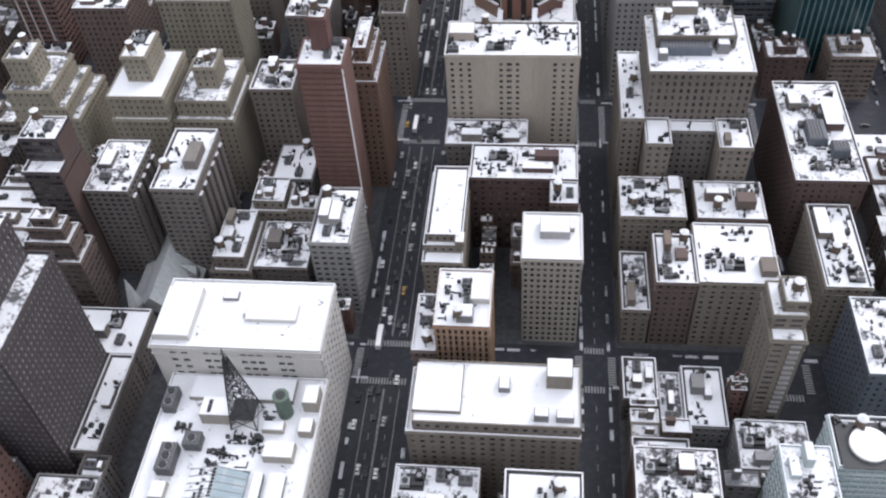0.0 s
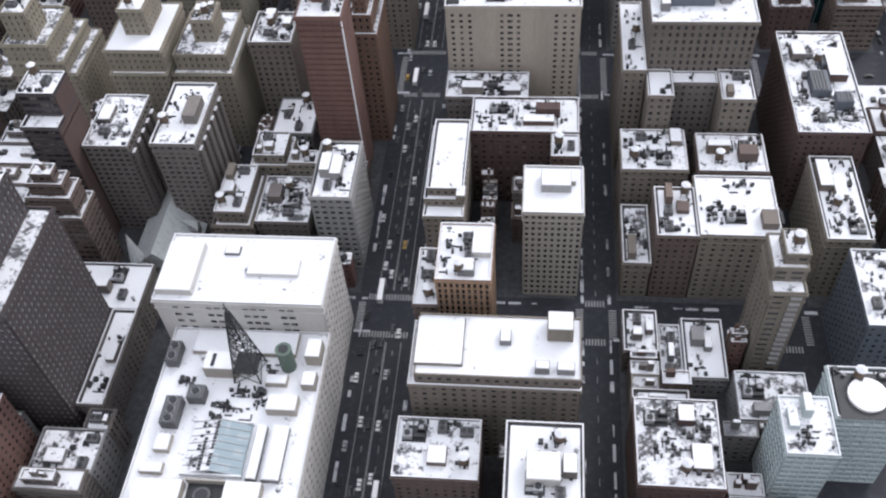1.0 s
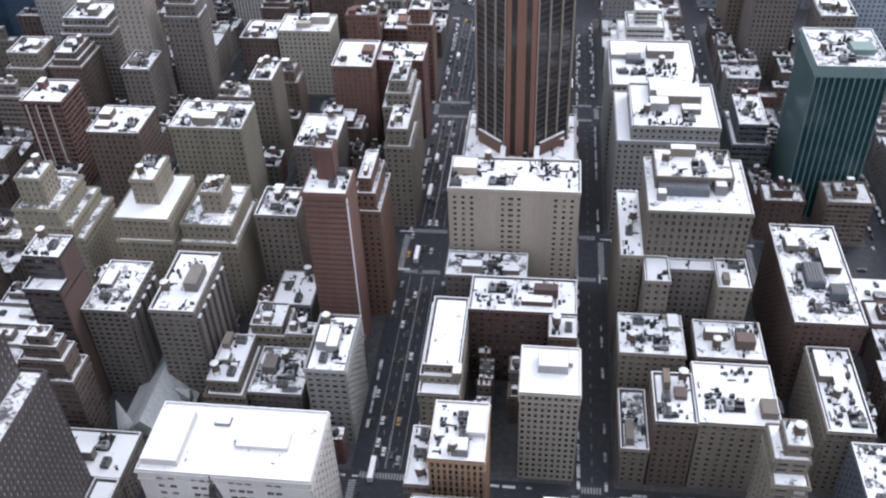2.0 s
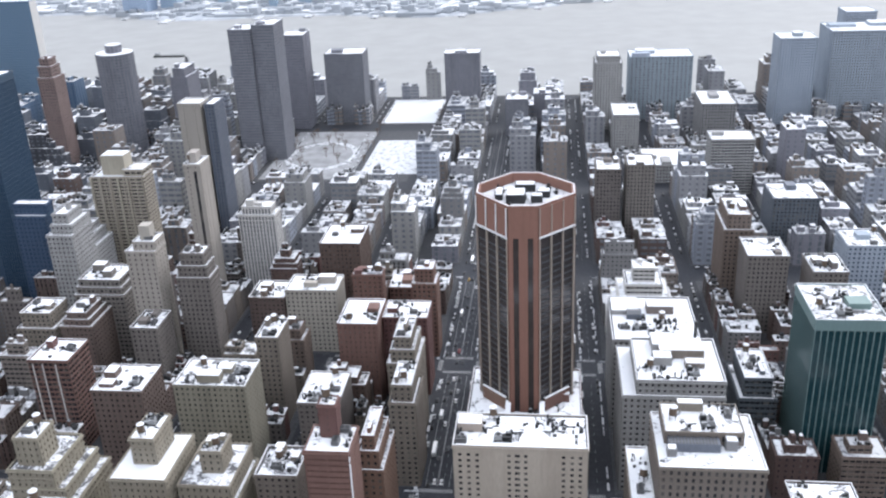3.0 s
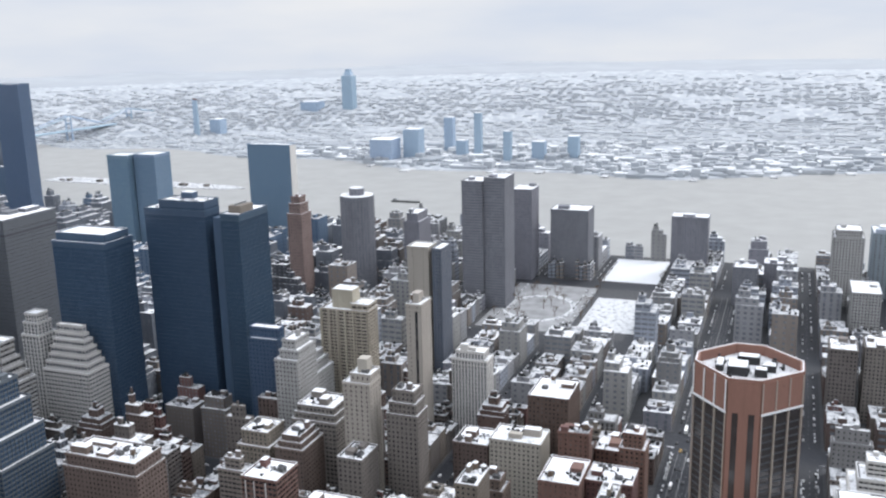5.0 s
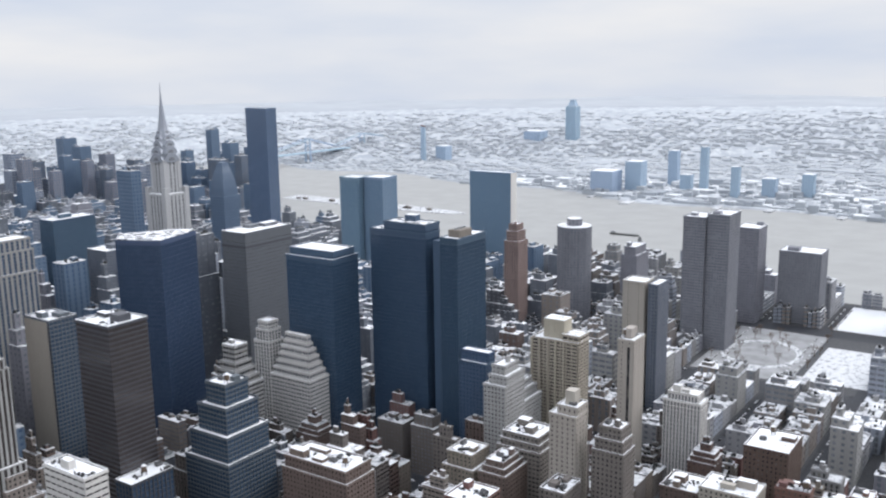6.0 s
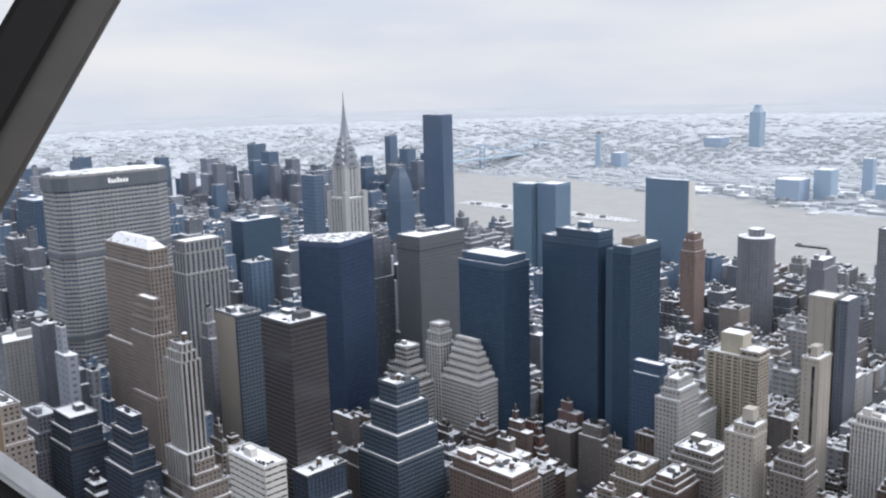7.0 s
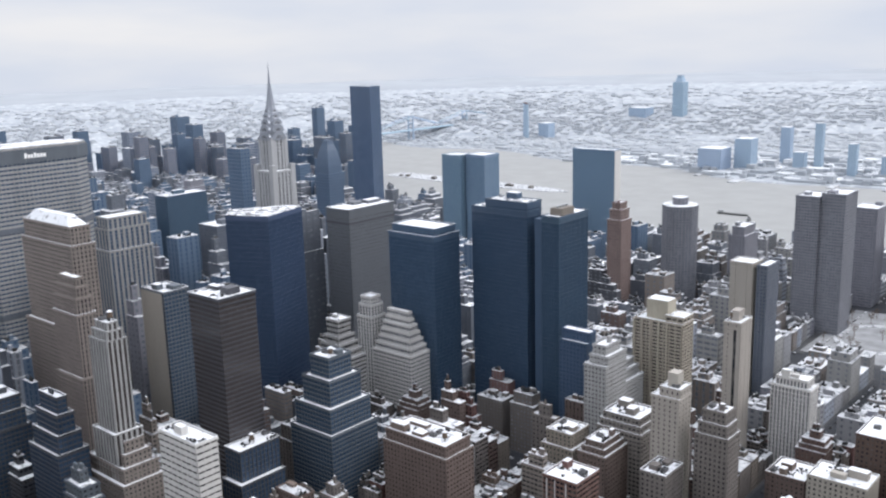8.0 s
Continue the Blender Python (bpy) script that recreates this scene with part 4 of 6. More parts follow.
# ---------------------------------------------------------------- towers with a shape of their own
def brown_tower():
    """An eight-sided tower: dark window strips on the broad sides, bare brick on the narrow ones."""
    pts = [(-22, 434), (-7, 434.5), (11.6, 453.5), (11.6, 468), (-7, 487), (-22, 487), (-39.5, 468), (-39.5, 454.5)]
    TAKEN.append((-40, 12, 434, 487))
    cx, cy = -14.0, 460.6
    top = thing("skyscraper", cx, cy, 0, "eight-sided brown brick tower with dark window strips and a brick crown", "building", "buildings of the city")
    p = [(x - cx, y - cy) for x, y in pts]
    part("glazing", prism(p, 0, 155.6), GLASS["bronze"], top)
    skin, ribs, lines = [], [], []
    for i in range(8):
        a, b = p[i], p[(i + 1) % 8]
        length = math.dist(a, b)
        if i % 2 == 0:
            spans = [(0.15, 0.34), (0.65, 0.84)]
            skin.append(facade(a, b, strips(length, 0, 160, 3, 3.6, 0, 0, 0.7, 16, spans) + [(0, length, 0, 0.6, 144, 160)]))
        else:
            skin.append(facade(a, b, [(0, 0.5, 0, 0.7, 0, 160), (length - 0.5, length, 0, 0.7, 0, 160), (0, length, 0, 0.6, 144, 160)]))
            lines.append(facade(a, b, [(0, length, 0, 0.2, z, z + 0.8) for z in np.arange(40, 139, 3.7)]))
            ribs.append(facade(a, b, [(length * k - 0.3, length * k + 0.3, 0, 1.0, 40, 160) for k in (0.02, 0.34, 0.66, 0.98)]))
    tagged(part("wall", solid_mesh("wall", np.concatenate(skin), WALLS["orange brown brick"]), None, top), kind="stuff")
    tagged(part("floor_line", solid_mesh("floor_line", np.concatenate(lines), WALLS["dark grey steel"]), None, top), kind="stuff")
    for i in (7, 1):
        a, b = p[i], p[(i + 1) % 8]
        length = math.dist(a, b)
        drifts = [(0, length, 0.6, 1.25, 143.6, 144.5)] + ([(length * k - 0.3, length * k + 0.3, 1.0, 1.25, 144, 160.5) for k in (0.02, 0.34, 0.66, 0.98)] if i == 7 else [])
        for f in facade(a, b, drifts):
            part("wind_blown_snow", solid_mesh("wind_blown_snow", f[None], SNOW["cap"]), None, top, "snow blown against the ribs of the crown")
    for r in np.concatenate(ribs):
        part("rib", solid_mesh("rib", r[None], WALLS["pink beige brick"]), None, top)
    bm = bmesh.new()
    for k, z0, z1 in ((1.0, 155, 161.4),):
        outer, inner = [(x * 1.01, y * 1.01) for x, y in p], [(x * 0.94, y * 0.94) for x, y in p]
        rings = [[bm.verts.new((x, y, z)) for x, y in q] for q, z in ((outer, z0), (outer, z1), (inner, z1), (inner, z0))]
        for u, v in zip(rings, rings[1:]):
            for i in range(8):
                bm.faces.new((u[i], u[(i + 1) % 8], v[(i + 1) % 8], v[i]))
    part("parapet", bm, WALLS["orange brown brick"], top)
    for i in range(8):
        a, b = p[i], p[(i + 1) % 8]
        part("snow_ledge", solid_mesh("snow_ledge", facade(a, b, [(0, math.dist(a, b), -0.55, 0.05, 161.4, 161.65)]), SNOW["cap"]), None, top, "snow lying along the parapet")
    part("roof", prism([(x * 0.935, y * 0.935) for x, y in p], 154.6, 156.2), BARE_ROOF, top, "dark roof with little snow")
    for x0, x1, y0, y1, h in ((-10, 0, -9, 2, 3.2), (3, 9, -8, -3, 2.4), (6, 13, 0, 6, 2.0), (-6, 5, 9, 15, 2.6), (-16, -12, -4, 8, 1.6)):
        house = part("roof_house", [(x0, x1, y0, y1, 156.2, 157.6 + h)], DARK_METAL, top)
        part("roof_house_snow", [(x0 + 0.4, x1 - 0.4, y0 + 0.4, y1 - 0.4, 157.6 + h, 157.9 + h)], SNOW["most"], house)

    tagged(part("roof_clutter", roof_clutter(random.Random(2), -17, 17, -17, 17, 156.2) + roof_clutter(random.Random(9), -17, 17, -17, 17, 156.2), DARK_METAL, top, "dark plant on the roof"), kind="stuff")
    # the terrace at the foot: a dark court between two brick piers with white edges
    part("court", [(-9.5, 9.5, -42, -28, 40.3, 40.6)], DARK_METAL, top, "dark paved court")
    for s in (-1, 1):
        part("pier", [(min(s * 8, s * 10.5), max(s * 8, s * 10.5), -41, -25, 40.2, 46)], WALLS["copper brown brick"], top)
        part("pier_snow", [(min(s * 7.8, s * 10.7), max(s * 7.8, s * 10.7), -41.2, -25, 46, 46.5)], SNOW["cap"], top)
        a, b = (s * 10.7, -25.0), (s * 24.0, -12.0)
        low = facade(*((a, b) if s > 0 else (b, a)), [(0, math.dist(a, b), -0.5, 0.5, 40.2, 48)])
        part("terrace_wall", solid_mesh("terrace_wall", low, WALLS["copper brown brick"]), None, top)
        edge = facade(*((a, b) if s > 0 else (b, a)), [(0, math.dist(a, b), -0.6, 0.6, 48, 48.5)])
        part("terrace_snow", solid_mesh("terrace_snow", edge, SNOW["cap"]), None, top)


def spire_tower():
    """A stone tower that ends in a tapering steel crown of stacked arches and a needle."""
    cx, cy = -731.0, 587.0
    TAKEN.append((cx - 32, cx + 32, cy - 32, cy + 32))
    top = thing("skyscraper", cx, cy, 0, "white brick tower with a tapering steel crown and needle spire", "building", "buildings of the city")
    skin = []
    for w, z0, z1 in ((24, 0, 70), (16.5, 70, 150), (14.2, 150, 208), (9.6, 208, 240)):
        part("glazing", [(-w + 0.4, w - 0.4, -w + 0.4, w - 0.4, z0, z1 - 0.1)], GLASS["grey"], top)
        skin.append(plan_walls(rect(-w + 0.4, w - 0.4, -w + 0.4, w - 0.4), z0, z1, 4.6, 3.6, 0.55, 0.18, 0.5, 2.0))
        part("roof", [(-w + 0.3, w - 0.3, -w + 0.3, w - 0.3, z1 - 0.05, z1 + 0.4)], SNOW["most"], top)
    for sx in (-1, 1):
        for sy in (-1, 1):
            skin.append(box8((min(sx * 6, sx * 10.2), max(sx * 6, sx * 10.2), min(sy * 6, sy * 10.2), max(sy * 6, sy * 10.2), 208, 241), (min(sx * 9.5, sx * 14.6), max(sx * 9.5, sx * 14.6), min(sy * 9.5, sy * 14.6), max(sy * 9.5, sy * 14.6), 150, 214)))
    tagged(part("wall", solid_mesh("wall", np.concatenate(skin), WALLS["pale tower brick"]), None, top), kind="stuff")
    rings = [(9.6, 238), (9.2, 246), (8.0, 253), (6.6, 260), (5.1, 266), (4.0, 271), (3.0, 278), (2.1, 286), (1.2, 294), (0.55, 303), (0.08, 314)]
    bm = bmesh.new()
    for (w, z0), (v, z1) in zip(rings, rings[1:]):
        prism(ring(w * 1.2, 8, turn=math.pi / 8), z0, z1, bm, ring(v * 1.2, 8, turn=math.pi / 8))
    part("crown", bm, STEEL, top, "tapering stainless steel crown and needle")
    for k, (w, z, r) in enumerate(((9.9, 239, 8.6), (9.3, 246.5, 7.4), (8.0, 253.5, 6.0), (6.5, 260, 4.7), (5.0, 265.5, 3.4))):
        for side in range(4):
            for name, rr, mat, out in (("arch", r, STEEL, 0.5), ("arch_window", r * 0.5, GLASS["grey"], 0.65)):
                bm = bmesh.new()
                pts = [(rr * math.cos(math.pi * i / 12), rr * 0.95 * math.sin(math.pi * i / 12)) for i in range(13)]
                front = [bm.verts.new((x, -w - out, z + y)) for x, y in pts]
                back = [bm.verts.new((x, -w * 0.4, z + y)) for x, y in pts]
                bm.faces.new(front)
                bm.faces.new(list(reversed(back)))
                for i in range(13):
                    j = (i + 1) % 13
                    bm.faces.new((front[j], front[i], back[i], back[j]))
                bmesh.ops.rotate(bm, verts=bm.verts, cent=(0, 0, 0), matrix=Matrix.Rotation(side * math.pi / 2, 3, "Z"))
                part(name, bm, mat, top)


def slab_with_sign():
    """A broad eight-sided slab across the avenue, with two dark plant floors and a sign band."""
    pts = [(-862, 334), (-836, 334), (-827, 345), (-827, 430), (-838, 446), (-862, 446), (-873, 430), (-873, 345)]
    top, p = poly_tower("skyscraper", pts, 246, "pale grey stone", "blue", 4.0, 4.1, 0.1, 0.55,
                        "broad pale concrete office slab with a dark sign band", crown=2.0, snow="half")
    for z0, z1, k in ((232, 243.5, 1.035), (170, 175, 1.035), (92, 97, 1.035)):
        part("dark_band", prism([(x * k, y * k) for x, y in p], z0, z1), WALLS["slate grey panel"], top, "dark plant floor band")
    for i in range(7):
        y = 8 - i * 2.9
        part("sign_bar", [(23.95, 24.4, -y, -y + 2.1, 236.0, 240.5 if i in (0, 3) else 239.3)], SIGN, top, "plain white sign bar")


def round_tower():
    pts = ring(21, 16, -505, 1022)
    poly_tower("apartment_building", pts, 129, "violet grey brick", "grey", 4, 3.4, 0.35, 0.5, "round fluted grey brown apartment tower", snow="most")
    for x, y, r, h in ((-505, 1022, 9, 138),):
        house = poly_tower("roof_drum", ring(r, 12, x, y), h, "violet grey brick", "grey", 4, 3.4, 0.5, 0.5, "round grey brown roof drum", z0=129.6)


def domed_tower():
    """A dark tower whose shoulders curve in to a narrow top."""
    cx, cy = -893, 806
    TAKEN.append((cx - 20, cx + 20, cy - 20, cy + 20))
    top = thing("skyscraper", cx, cy, 0, "dark tower with curving shoulders", "building", "buildings of the city")
    bm = bmesh.new()
    prof = [(12.5, 0), (12.5, 168), (11.6, 178), (10.0, 188), (8.0, 197), (5.6, 205), (4.6, 210)]
    for (w, z0), (v, z1) in zip(prof, prof[1:]):
        prism(rect(-w, w, -w, w), z0, z1, bm, rect(-v, v, -v, v))
    part("body", bm, WALLS["dark blue steel"], top)
    part("wall", solid_mesh("wall", plan_walls(rect(-12.5, 12.5, -12.5, 12.5), 0, 168, 3, 3.6, 0.3, 0.3), WALLS["far blue steel"]), None, top)


def far_tower(x, y, w, h, label, cap=True):
    top, p = poly_tower("skyscraper", rect(x - w / 2, x + w / 2, y - w / 2, y + w / 2), h, "hazy pale panel", "pale blue", 6, 5, 0.4, 0.4, label, snow="most", z0=-2)
    return top


WALLS["pale tower brick"] = wall_material("pale_tower_brick", (0.335, 0.342, 0.352), spread=0.02, stain=0.2)
WALLS["orange brown brick"] = wall_material("orange_brown_brick", (0.215, 0.120, 0.086), spread=0.03, stain=0.25)
BARE_ROOF = snow_material("bare_dark_roof", 0.72, (0.07, 0.07, 0.075), 0.85)
STEEL = plain_material("stainless_steel", (0.27, 0.29, 0.33), 0.4, 0.5, 0.1)
SIGN = plain_material("white_sign_enamel", (0.85, 0.85, 0.85), 0.5, 0, 0.02)
# Pale blue with haze painted in, for far towers, bridge and stacks.
WALLS["hazy pale panel"] = wall_material("hazy_pale_panel", (0.31, 0.40, 0.50), spread=0.08, stain=0.1)
GLASS["pale blue"] = glass_material("hazy_pale_glass", (0.27, 0.36, 0.46), spread=0.1)
brown_tower()
spire_tower()
slab_with_sign()
round_tower()
domed_tower()
# dark tower with cut corners beside the avenue
poly_tower("skyscraper", [(-631, 452), (-596, 468), (-610, 516), (-624, 514), (-652, 470)], 192, "black steel", "blue", 1.8, 3.8, 0.2, 0.04,
           "black glass tower with a cut corner, haze-blue", crown=4, snow="half")
# over the river, in pale tones with haze painted in
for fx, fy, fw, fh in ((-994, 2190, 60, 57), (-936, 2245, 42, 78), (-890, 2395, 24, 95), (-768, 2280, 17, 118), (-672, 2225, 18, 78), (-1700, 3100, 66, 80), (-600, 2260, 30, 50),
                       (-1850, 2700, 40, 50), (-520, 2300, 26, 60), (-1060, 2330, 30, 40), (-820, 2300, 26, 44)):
    far_tower(fx, fy, fw, fh, "hazy pale blue apartment tower on the far shore")
cit, cp = poly_tower("skyscraper", rect(-1592, -1552, 3135, 3175), 172, "hazy pale panel", "pale blue", 4, 4, 0.2, 0.3, "hazy pale blue glass tower on the far shore", snow="most", z0=-2)
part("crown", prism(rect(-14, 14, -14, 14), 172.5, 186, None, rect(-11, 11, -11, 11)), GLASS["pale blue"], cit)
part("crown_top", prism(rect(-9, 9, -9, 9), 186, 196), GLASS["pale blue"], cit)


def church():
    """A low stone church with steep grey roofs."""
    top = thing("church", -169, 270, 0, "grey stone church with steep snow-dusted slate roofs", "church")
    TAKEN.append((-184, -154, 246, 294))
    for name, x0, x1, y0, y1, e, r in (("nave", -9, 9, -24, 24, 11, 21), ("aisle", -15, -9, -20, 20, 7, 10.5), ("aisle", 9, 14, -20, 20, 7, 10.5)):
        part(name, [(x0, x1, y0, y1, 0, e)], WALLS["grey concrete"], top)
        bm = bmesh.new()
        m = (x0 + x1) / 2 if name == "nave" else (x1 if x0 < -9.5 else x0)
        v = [bm.verts.new(p) for p in ((x0 - 0.4, y0, e), (x1 + 0.4, y0, e), (m, y0, r), (x0 - 0.4, y1, e), (x1 + 0.4, y1, e), (m, y1, r))]
        for q in ((0, 1, 2), (5, 4, 3), (0, 2, 5, 3), (1, 4, 5, 2), (0, 3, 4, 1)):
            bm.faces.new([v[i] for i in q])
        bmesh.ops.recalc_face_normals(bm, faces=bm.faces)
        part(name + "_roof", bm, SLATE, top)
    for i in range(5):
        y = -18 + i * 9
        bm = prism([(8, y - 2), (13, y - 2), (13, y + 2), (8, y + 2)], 8, 12)
        part("dormer", bm, WALLS["grey concrete"], top)
        bm = bmesh.new()
        v = [bm.verts.new(p) for p in ((5, y, 16.5), (13.3, y - 2.4, 12), (13.3, y + 2.4, 12), (13.3, y, 16))]
        for q in ((0, 1, 3), (0, 3, 2), (1, 2, 3), (0, 2, 1)):
            bm.faces.new([v[k] for k in q])
        bmesh.ops.recalc_face_normals(bm, faces=bm.faces)
        part("dormer_roof", bm, SLATE, top)
    part("spire", prism(ring(3.2, 8, -6, -26), 0, 20, None, ring(3.0, 8, -6, -26)), WALLS["grey concrete"], top)
    part("spire_cap", prism(ring(3.3, 8, -6, -26), 20, 36, None, ring(0.1, 8, -6, -26)), SLATE, top)


SLATE = plain_material("snow_dusted_slate", (0.40, 0.425, 0.425), 0.8, 0.0, 0.12, 0.5)
church()


# ---------------------------------------------------------------- open ground by the river
SLUSH = plain_material("slushy_plaza", (0.27, 0.275, 0.285), 0.9, 0.0, 0.2, 0.06)


def open_ground():
    for x0, x1, y0, y1, label in ((-214, -150, 962, 1092, "snow-covered playground beside the avenue"), (-226, -152, 1172, 1296, "wide snow-covered field near the river"),
                                  (-326, -222, 945, 1132, "snowy open plaza with bare trees")):
        TAKEN.append((x0 - 4, x1 + 4, y0, y1))
        me = boxes_mesh("snow_field", [(x0, x1, y0, y1, 0.1, 0.32)], SLUSH if y1 == 1132 else SNOW["old" if y1 == 1092 else "field"])
        tagged(new("snow_field", me), label, "field", kind="structure")
    TAKEN.append((-330, -140, 936, 1140))
    for x, y, r, w in ((-272, 1030, 36, 7),):
        bm = bmesh.new()
        rows = [[bm.verts.new((x + q * math.cos(math.tau * i / 40), y + 1.3 * q * math.sin(math.tau * i / 40), z)) for i in range(40)] for q, z in ((r, 0.33), (r, 0.5), (r + w, 0.5), (r + w, 0.33))]
        for u, v in zip(rows, rows[1:]):
            for i in range(40):
                bm.faces.new((u[i], v[i], v[(i + 1) % 40], u[(i + 1) % 40]))
        bmesh.ops.recalc_face_normals(bm, faces=bm.faces)
        me = bpy.data.meshes.new("snow_walk")
        bm.to_mesh(me)
        bm.free()
        me.materials.append(SNOW["old"])
        tagged(new("snow_walk", me), "curved snow-covered walk in the plaza", "path", kind="structure")


open_ground()


# ---------------------------------------------------------------- the rest of the city, lot by lot
def free(x0, x1, y0, y1, spare=0.6):
    return all(x1 + spare <= a or x0 - spare >= b or y1 + spare <= c or y0 - spare >= d for a, b, c, d in TAKEN)


def city():
    rng = random.Random(11)
    near = ["tan brick", "brown brick", "red brick", "grey brown brick", "grey brown brick", "grey concrete", "brown brick", "grey brown stone", "dark brown brick", "brown brick", "grey brown brick"]
    # far and north: pale blue-grey walls, haze put into the colour
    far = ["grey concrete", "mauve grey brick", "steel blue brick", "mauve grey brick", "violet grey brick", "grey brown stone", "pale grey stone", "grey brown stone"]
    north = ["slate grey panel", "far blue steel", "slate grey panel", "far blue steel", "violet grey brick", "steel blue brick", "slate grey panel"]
    low_north = ["slate grey panel", "grey brown brick", "grey brown stone", "slate grey panel", "dark grey steel", "brown brick", "grey concrete"]
    lots = []
    for (sa, wa), (sb, wb) in zip(STREETS, STREETS[1:]):
        for (aa, va), (ab, vb) in zip(AVENUES, AVENUES[1:]):
            x0, x1, y0, y1 = sa + wa / 2, sb - wb / 2, aa + va / 2, ab - vb / 2
            cx, cy = (x0 + x1) / 2, (y0 + y1) / 2
            if not in_view(cx, cy, 4):
                continue
            r = math.hypot(cx, cy)
            me = boxes_mesh("pavement", [(x0, x1, y0, y1, -0.3, 0.16)], PAVEMENT)
            tagged(new("pavement", me), "snowy pavement slab of one city block", "pavement", kind="structure")
            wide = 12 if r < 800 else 17 if r < 1200 else 27
            for row in (0, 1):
                u0, u1 = (x0 + 2.5, cx - 2) if row == 0 else (cx + 2, x1 - 2.5)
                y = y0 + 2.5
                while y < y1 - 8:
                    d = min(rng.uniform(0.55, 1.7) * wide, y1 - 2.5 - y)
                    if d < 6:
                        break
                    end = y < y0 + 12 or y + d > y1 - 12
                    k = rng.random()
                    if cx < -620:
                        h = rng.uniform(35, 90) if k < 0.75 else rng.uniform(95, 150)
                    elif cx < -420:
                        h = rng.uniform(24, 50) if k < 0.8 else rng.uniform(50, 68)
                    elif cx > 20 or cy > 640:
                        h = rng.uniform(12, 27) if k < 0.82 else rng.uniform(30, 56)
                    else:
                        h = rng.uniform(13, 30) if k < 0.7 else rng.uniform(34, 56)
                    if cx < -430 and cy > 780:
                        h = rng.uniform(20, 55)
                    if end:
                        h *= 1.2
                    if r < 330:
                        h = min(h, 30)
                    dd = (u1 - u0) * rng.uniform(0.75, 1.0)
                    v0, v1 = (u0, u0 + dd) if row == 0 else (u1 - dd, u1)
                    spots = [(v0, v1, y, y + d)]
                    for level in (0, 1, 2):
                        left = []
                        for a, b, c, e in spots:
                            if free(a, b, c, e):
                                lots.append((r if cx > -600 else r + 400, a, b, c, e, h if level == 0 else min(h, 16 + 9 * rng.random()), cx, rng.random()))
                            elif b - a > 12 or e - c > 12:
                                m, o = (a + b) / 2, (c + e) / 2
                                left += [(a, m - 0.2, c, o - 0.2), (m + 0.2, b, c, o - 0.2), (a, m - 0.2, o + 0.2, e), (m + 0.2, b, o + 0.2, e)]
                        spots = left
                    y += d + 0.25
    lots.sort()
    kinds = (A, O, "townhouse")
    count = dict.fromkeys(kinds, 0)
    for i, (r, x0, x1, y0, y1, h, cx, k) in enumerate(lots):
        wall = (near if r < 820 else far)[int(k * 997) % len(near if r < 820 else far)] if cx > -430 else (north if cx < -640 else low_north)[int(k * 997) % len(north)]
        j = (k * 61.8) % 1.0
        steps = ()
        if h > 38 and k < 0.24:
            steps = ((h * (0.7 + 0.15 * j), 1.2 + 1.2 * j),)
        elif h > 38 and k < 0.5:
            steps = ((h * 0.78, 0.0, 0.6 + 0.25 * j, 0.1, 1.0), (h * 0.89, 0.1, 0.3 + 0.25 * j, 0.35, 0.8))
        elif h > 44 and k < 0.68 and r < 900:
            steps = ((h * 0.72, 0.08, 1.0, 0.06, 0.94), (h * 0.8, 0.16, 0.92, 0.12, 0.9), (h * 0.88, 0.36, 0.72, 0.3, 0.75))
        elif h > 24 and k < 0.85:
            steps = ((h * 0.86, 0.3 * j, 0.3 * j + 0.5, 0.2, 0.7),)
        if h > 55 and k < 0.14 and r < 900:
            steps = ((h * 0.66, 2.0), (h * 0.82, 2.0), (h * 0.92, 0.3, 0.7, 0.3, 0.7))
        pier, band = ((0.5 + 0.2 * k, 0.48 + 0.12 * k), (0.62, 0.2), (0.16, 0.55), (0.7, 0.6), (0.55, 0.5))[int(j * 5)]
        name = "townhouse" if h < 24 else A if k < 0.55 else O
        count[name] += 1
        is_far = count[name] > (100 if name != "townhouse" else 85)
        # past 420 m roofs use duller snow, past 750 m paler glass, for haze
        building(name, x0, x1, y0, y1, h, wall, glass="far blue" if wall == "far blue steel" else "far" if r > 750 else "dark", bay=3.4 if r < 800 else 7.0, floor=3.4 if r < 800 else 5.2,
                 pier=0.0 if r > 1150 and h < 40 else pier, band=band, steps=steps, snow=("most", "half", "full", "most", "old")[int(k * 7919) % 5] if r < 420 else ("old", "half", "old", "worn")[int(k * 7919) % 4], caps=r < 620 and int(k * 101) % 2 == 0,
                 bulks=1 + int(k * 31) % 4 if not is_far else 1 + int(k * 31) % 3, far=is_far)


city()


def north_towers():
    """Towers of the far uptown blocks, haze painted in by blue-grey walls."""
    rng = random.Random(21)
    for i in range(980):
        x, y = (rng.uniform(-2600, -1180), rng.uniform(240, 1240)) if i < 520 else (rng.uniform(-2150, -1180), rng.uniform(900, 1740))
        r, a = math.hypot(x, y), math.degrees(math.atan2(-x, y))
        w, d, h = rng.uniform(18, 40), rng.uniform(18, 40), rng.uniform(40, 105) + 80 * rng.random() ** 3
        if (50.5 if i < 520 else 44.9) < a < 74 and r < 2700 and y + d / 2 < west_bank(x + w) - 8 and free(x - w / 2, x + w / 2, y - d / 2, y + d / 2):
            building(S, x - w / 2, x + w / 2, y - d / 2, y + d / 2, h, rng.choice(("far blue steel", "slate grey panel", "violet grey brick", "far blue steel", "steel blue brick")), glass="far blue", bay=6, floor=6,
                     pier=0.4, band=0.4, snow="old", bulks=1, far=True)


north_towers()


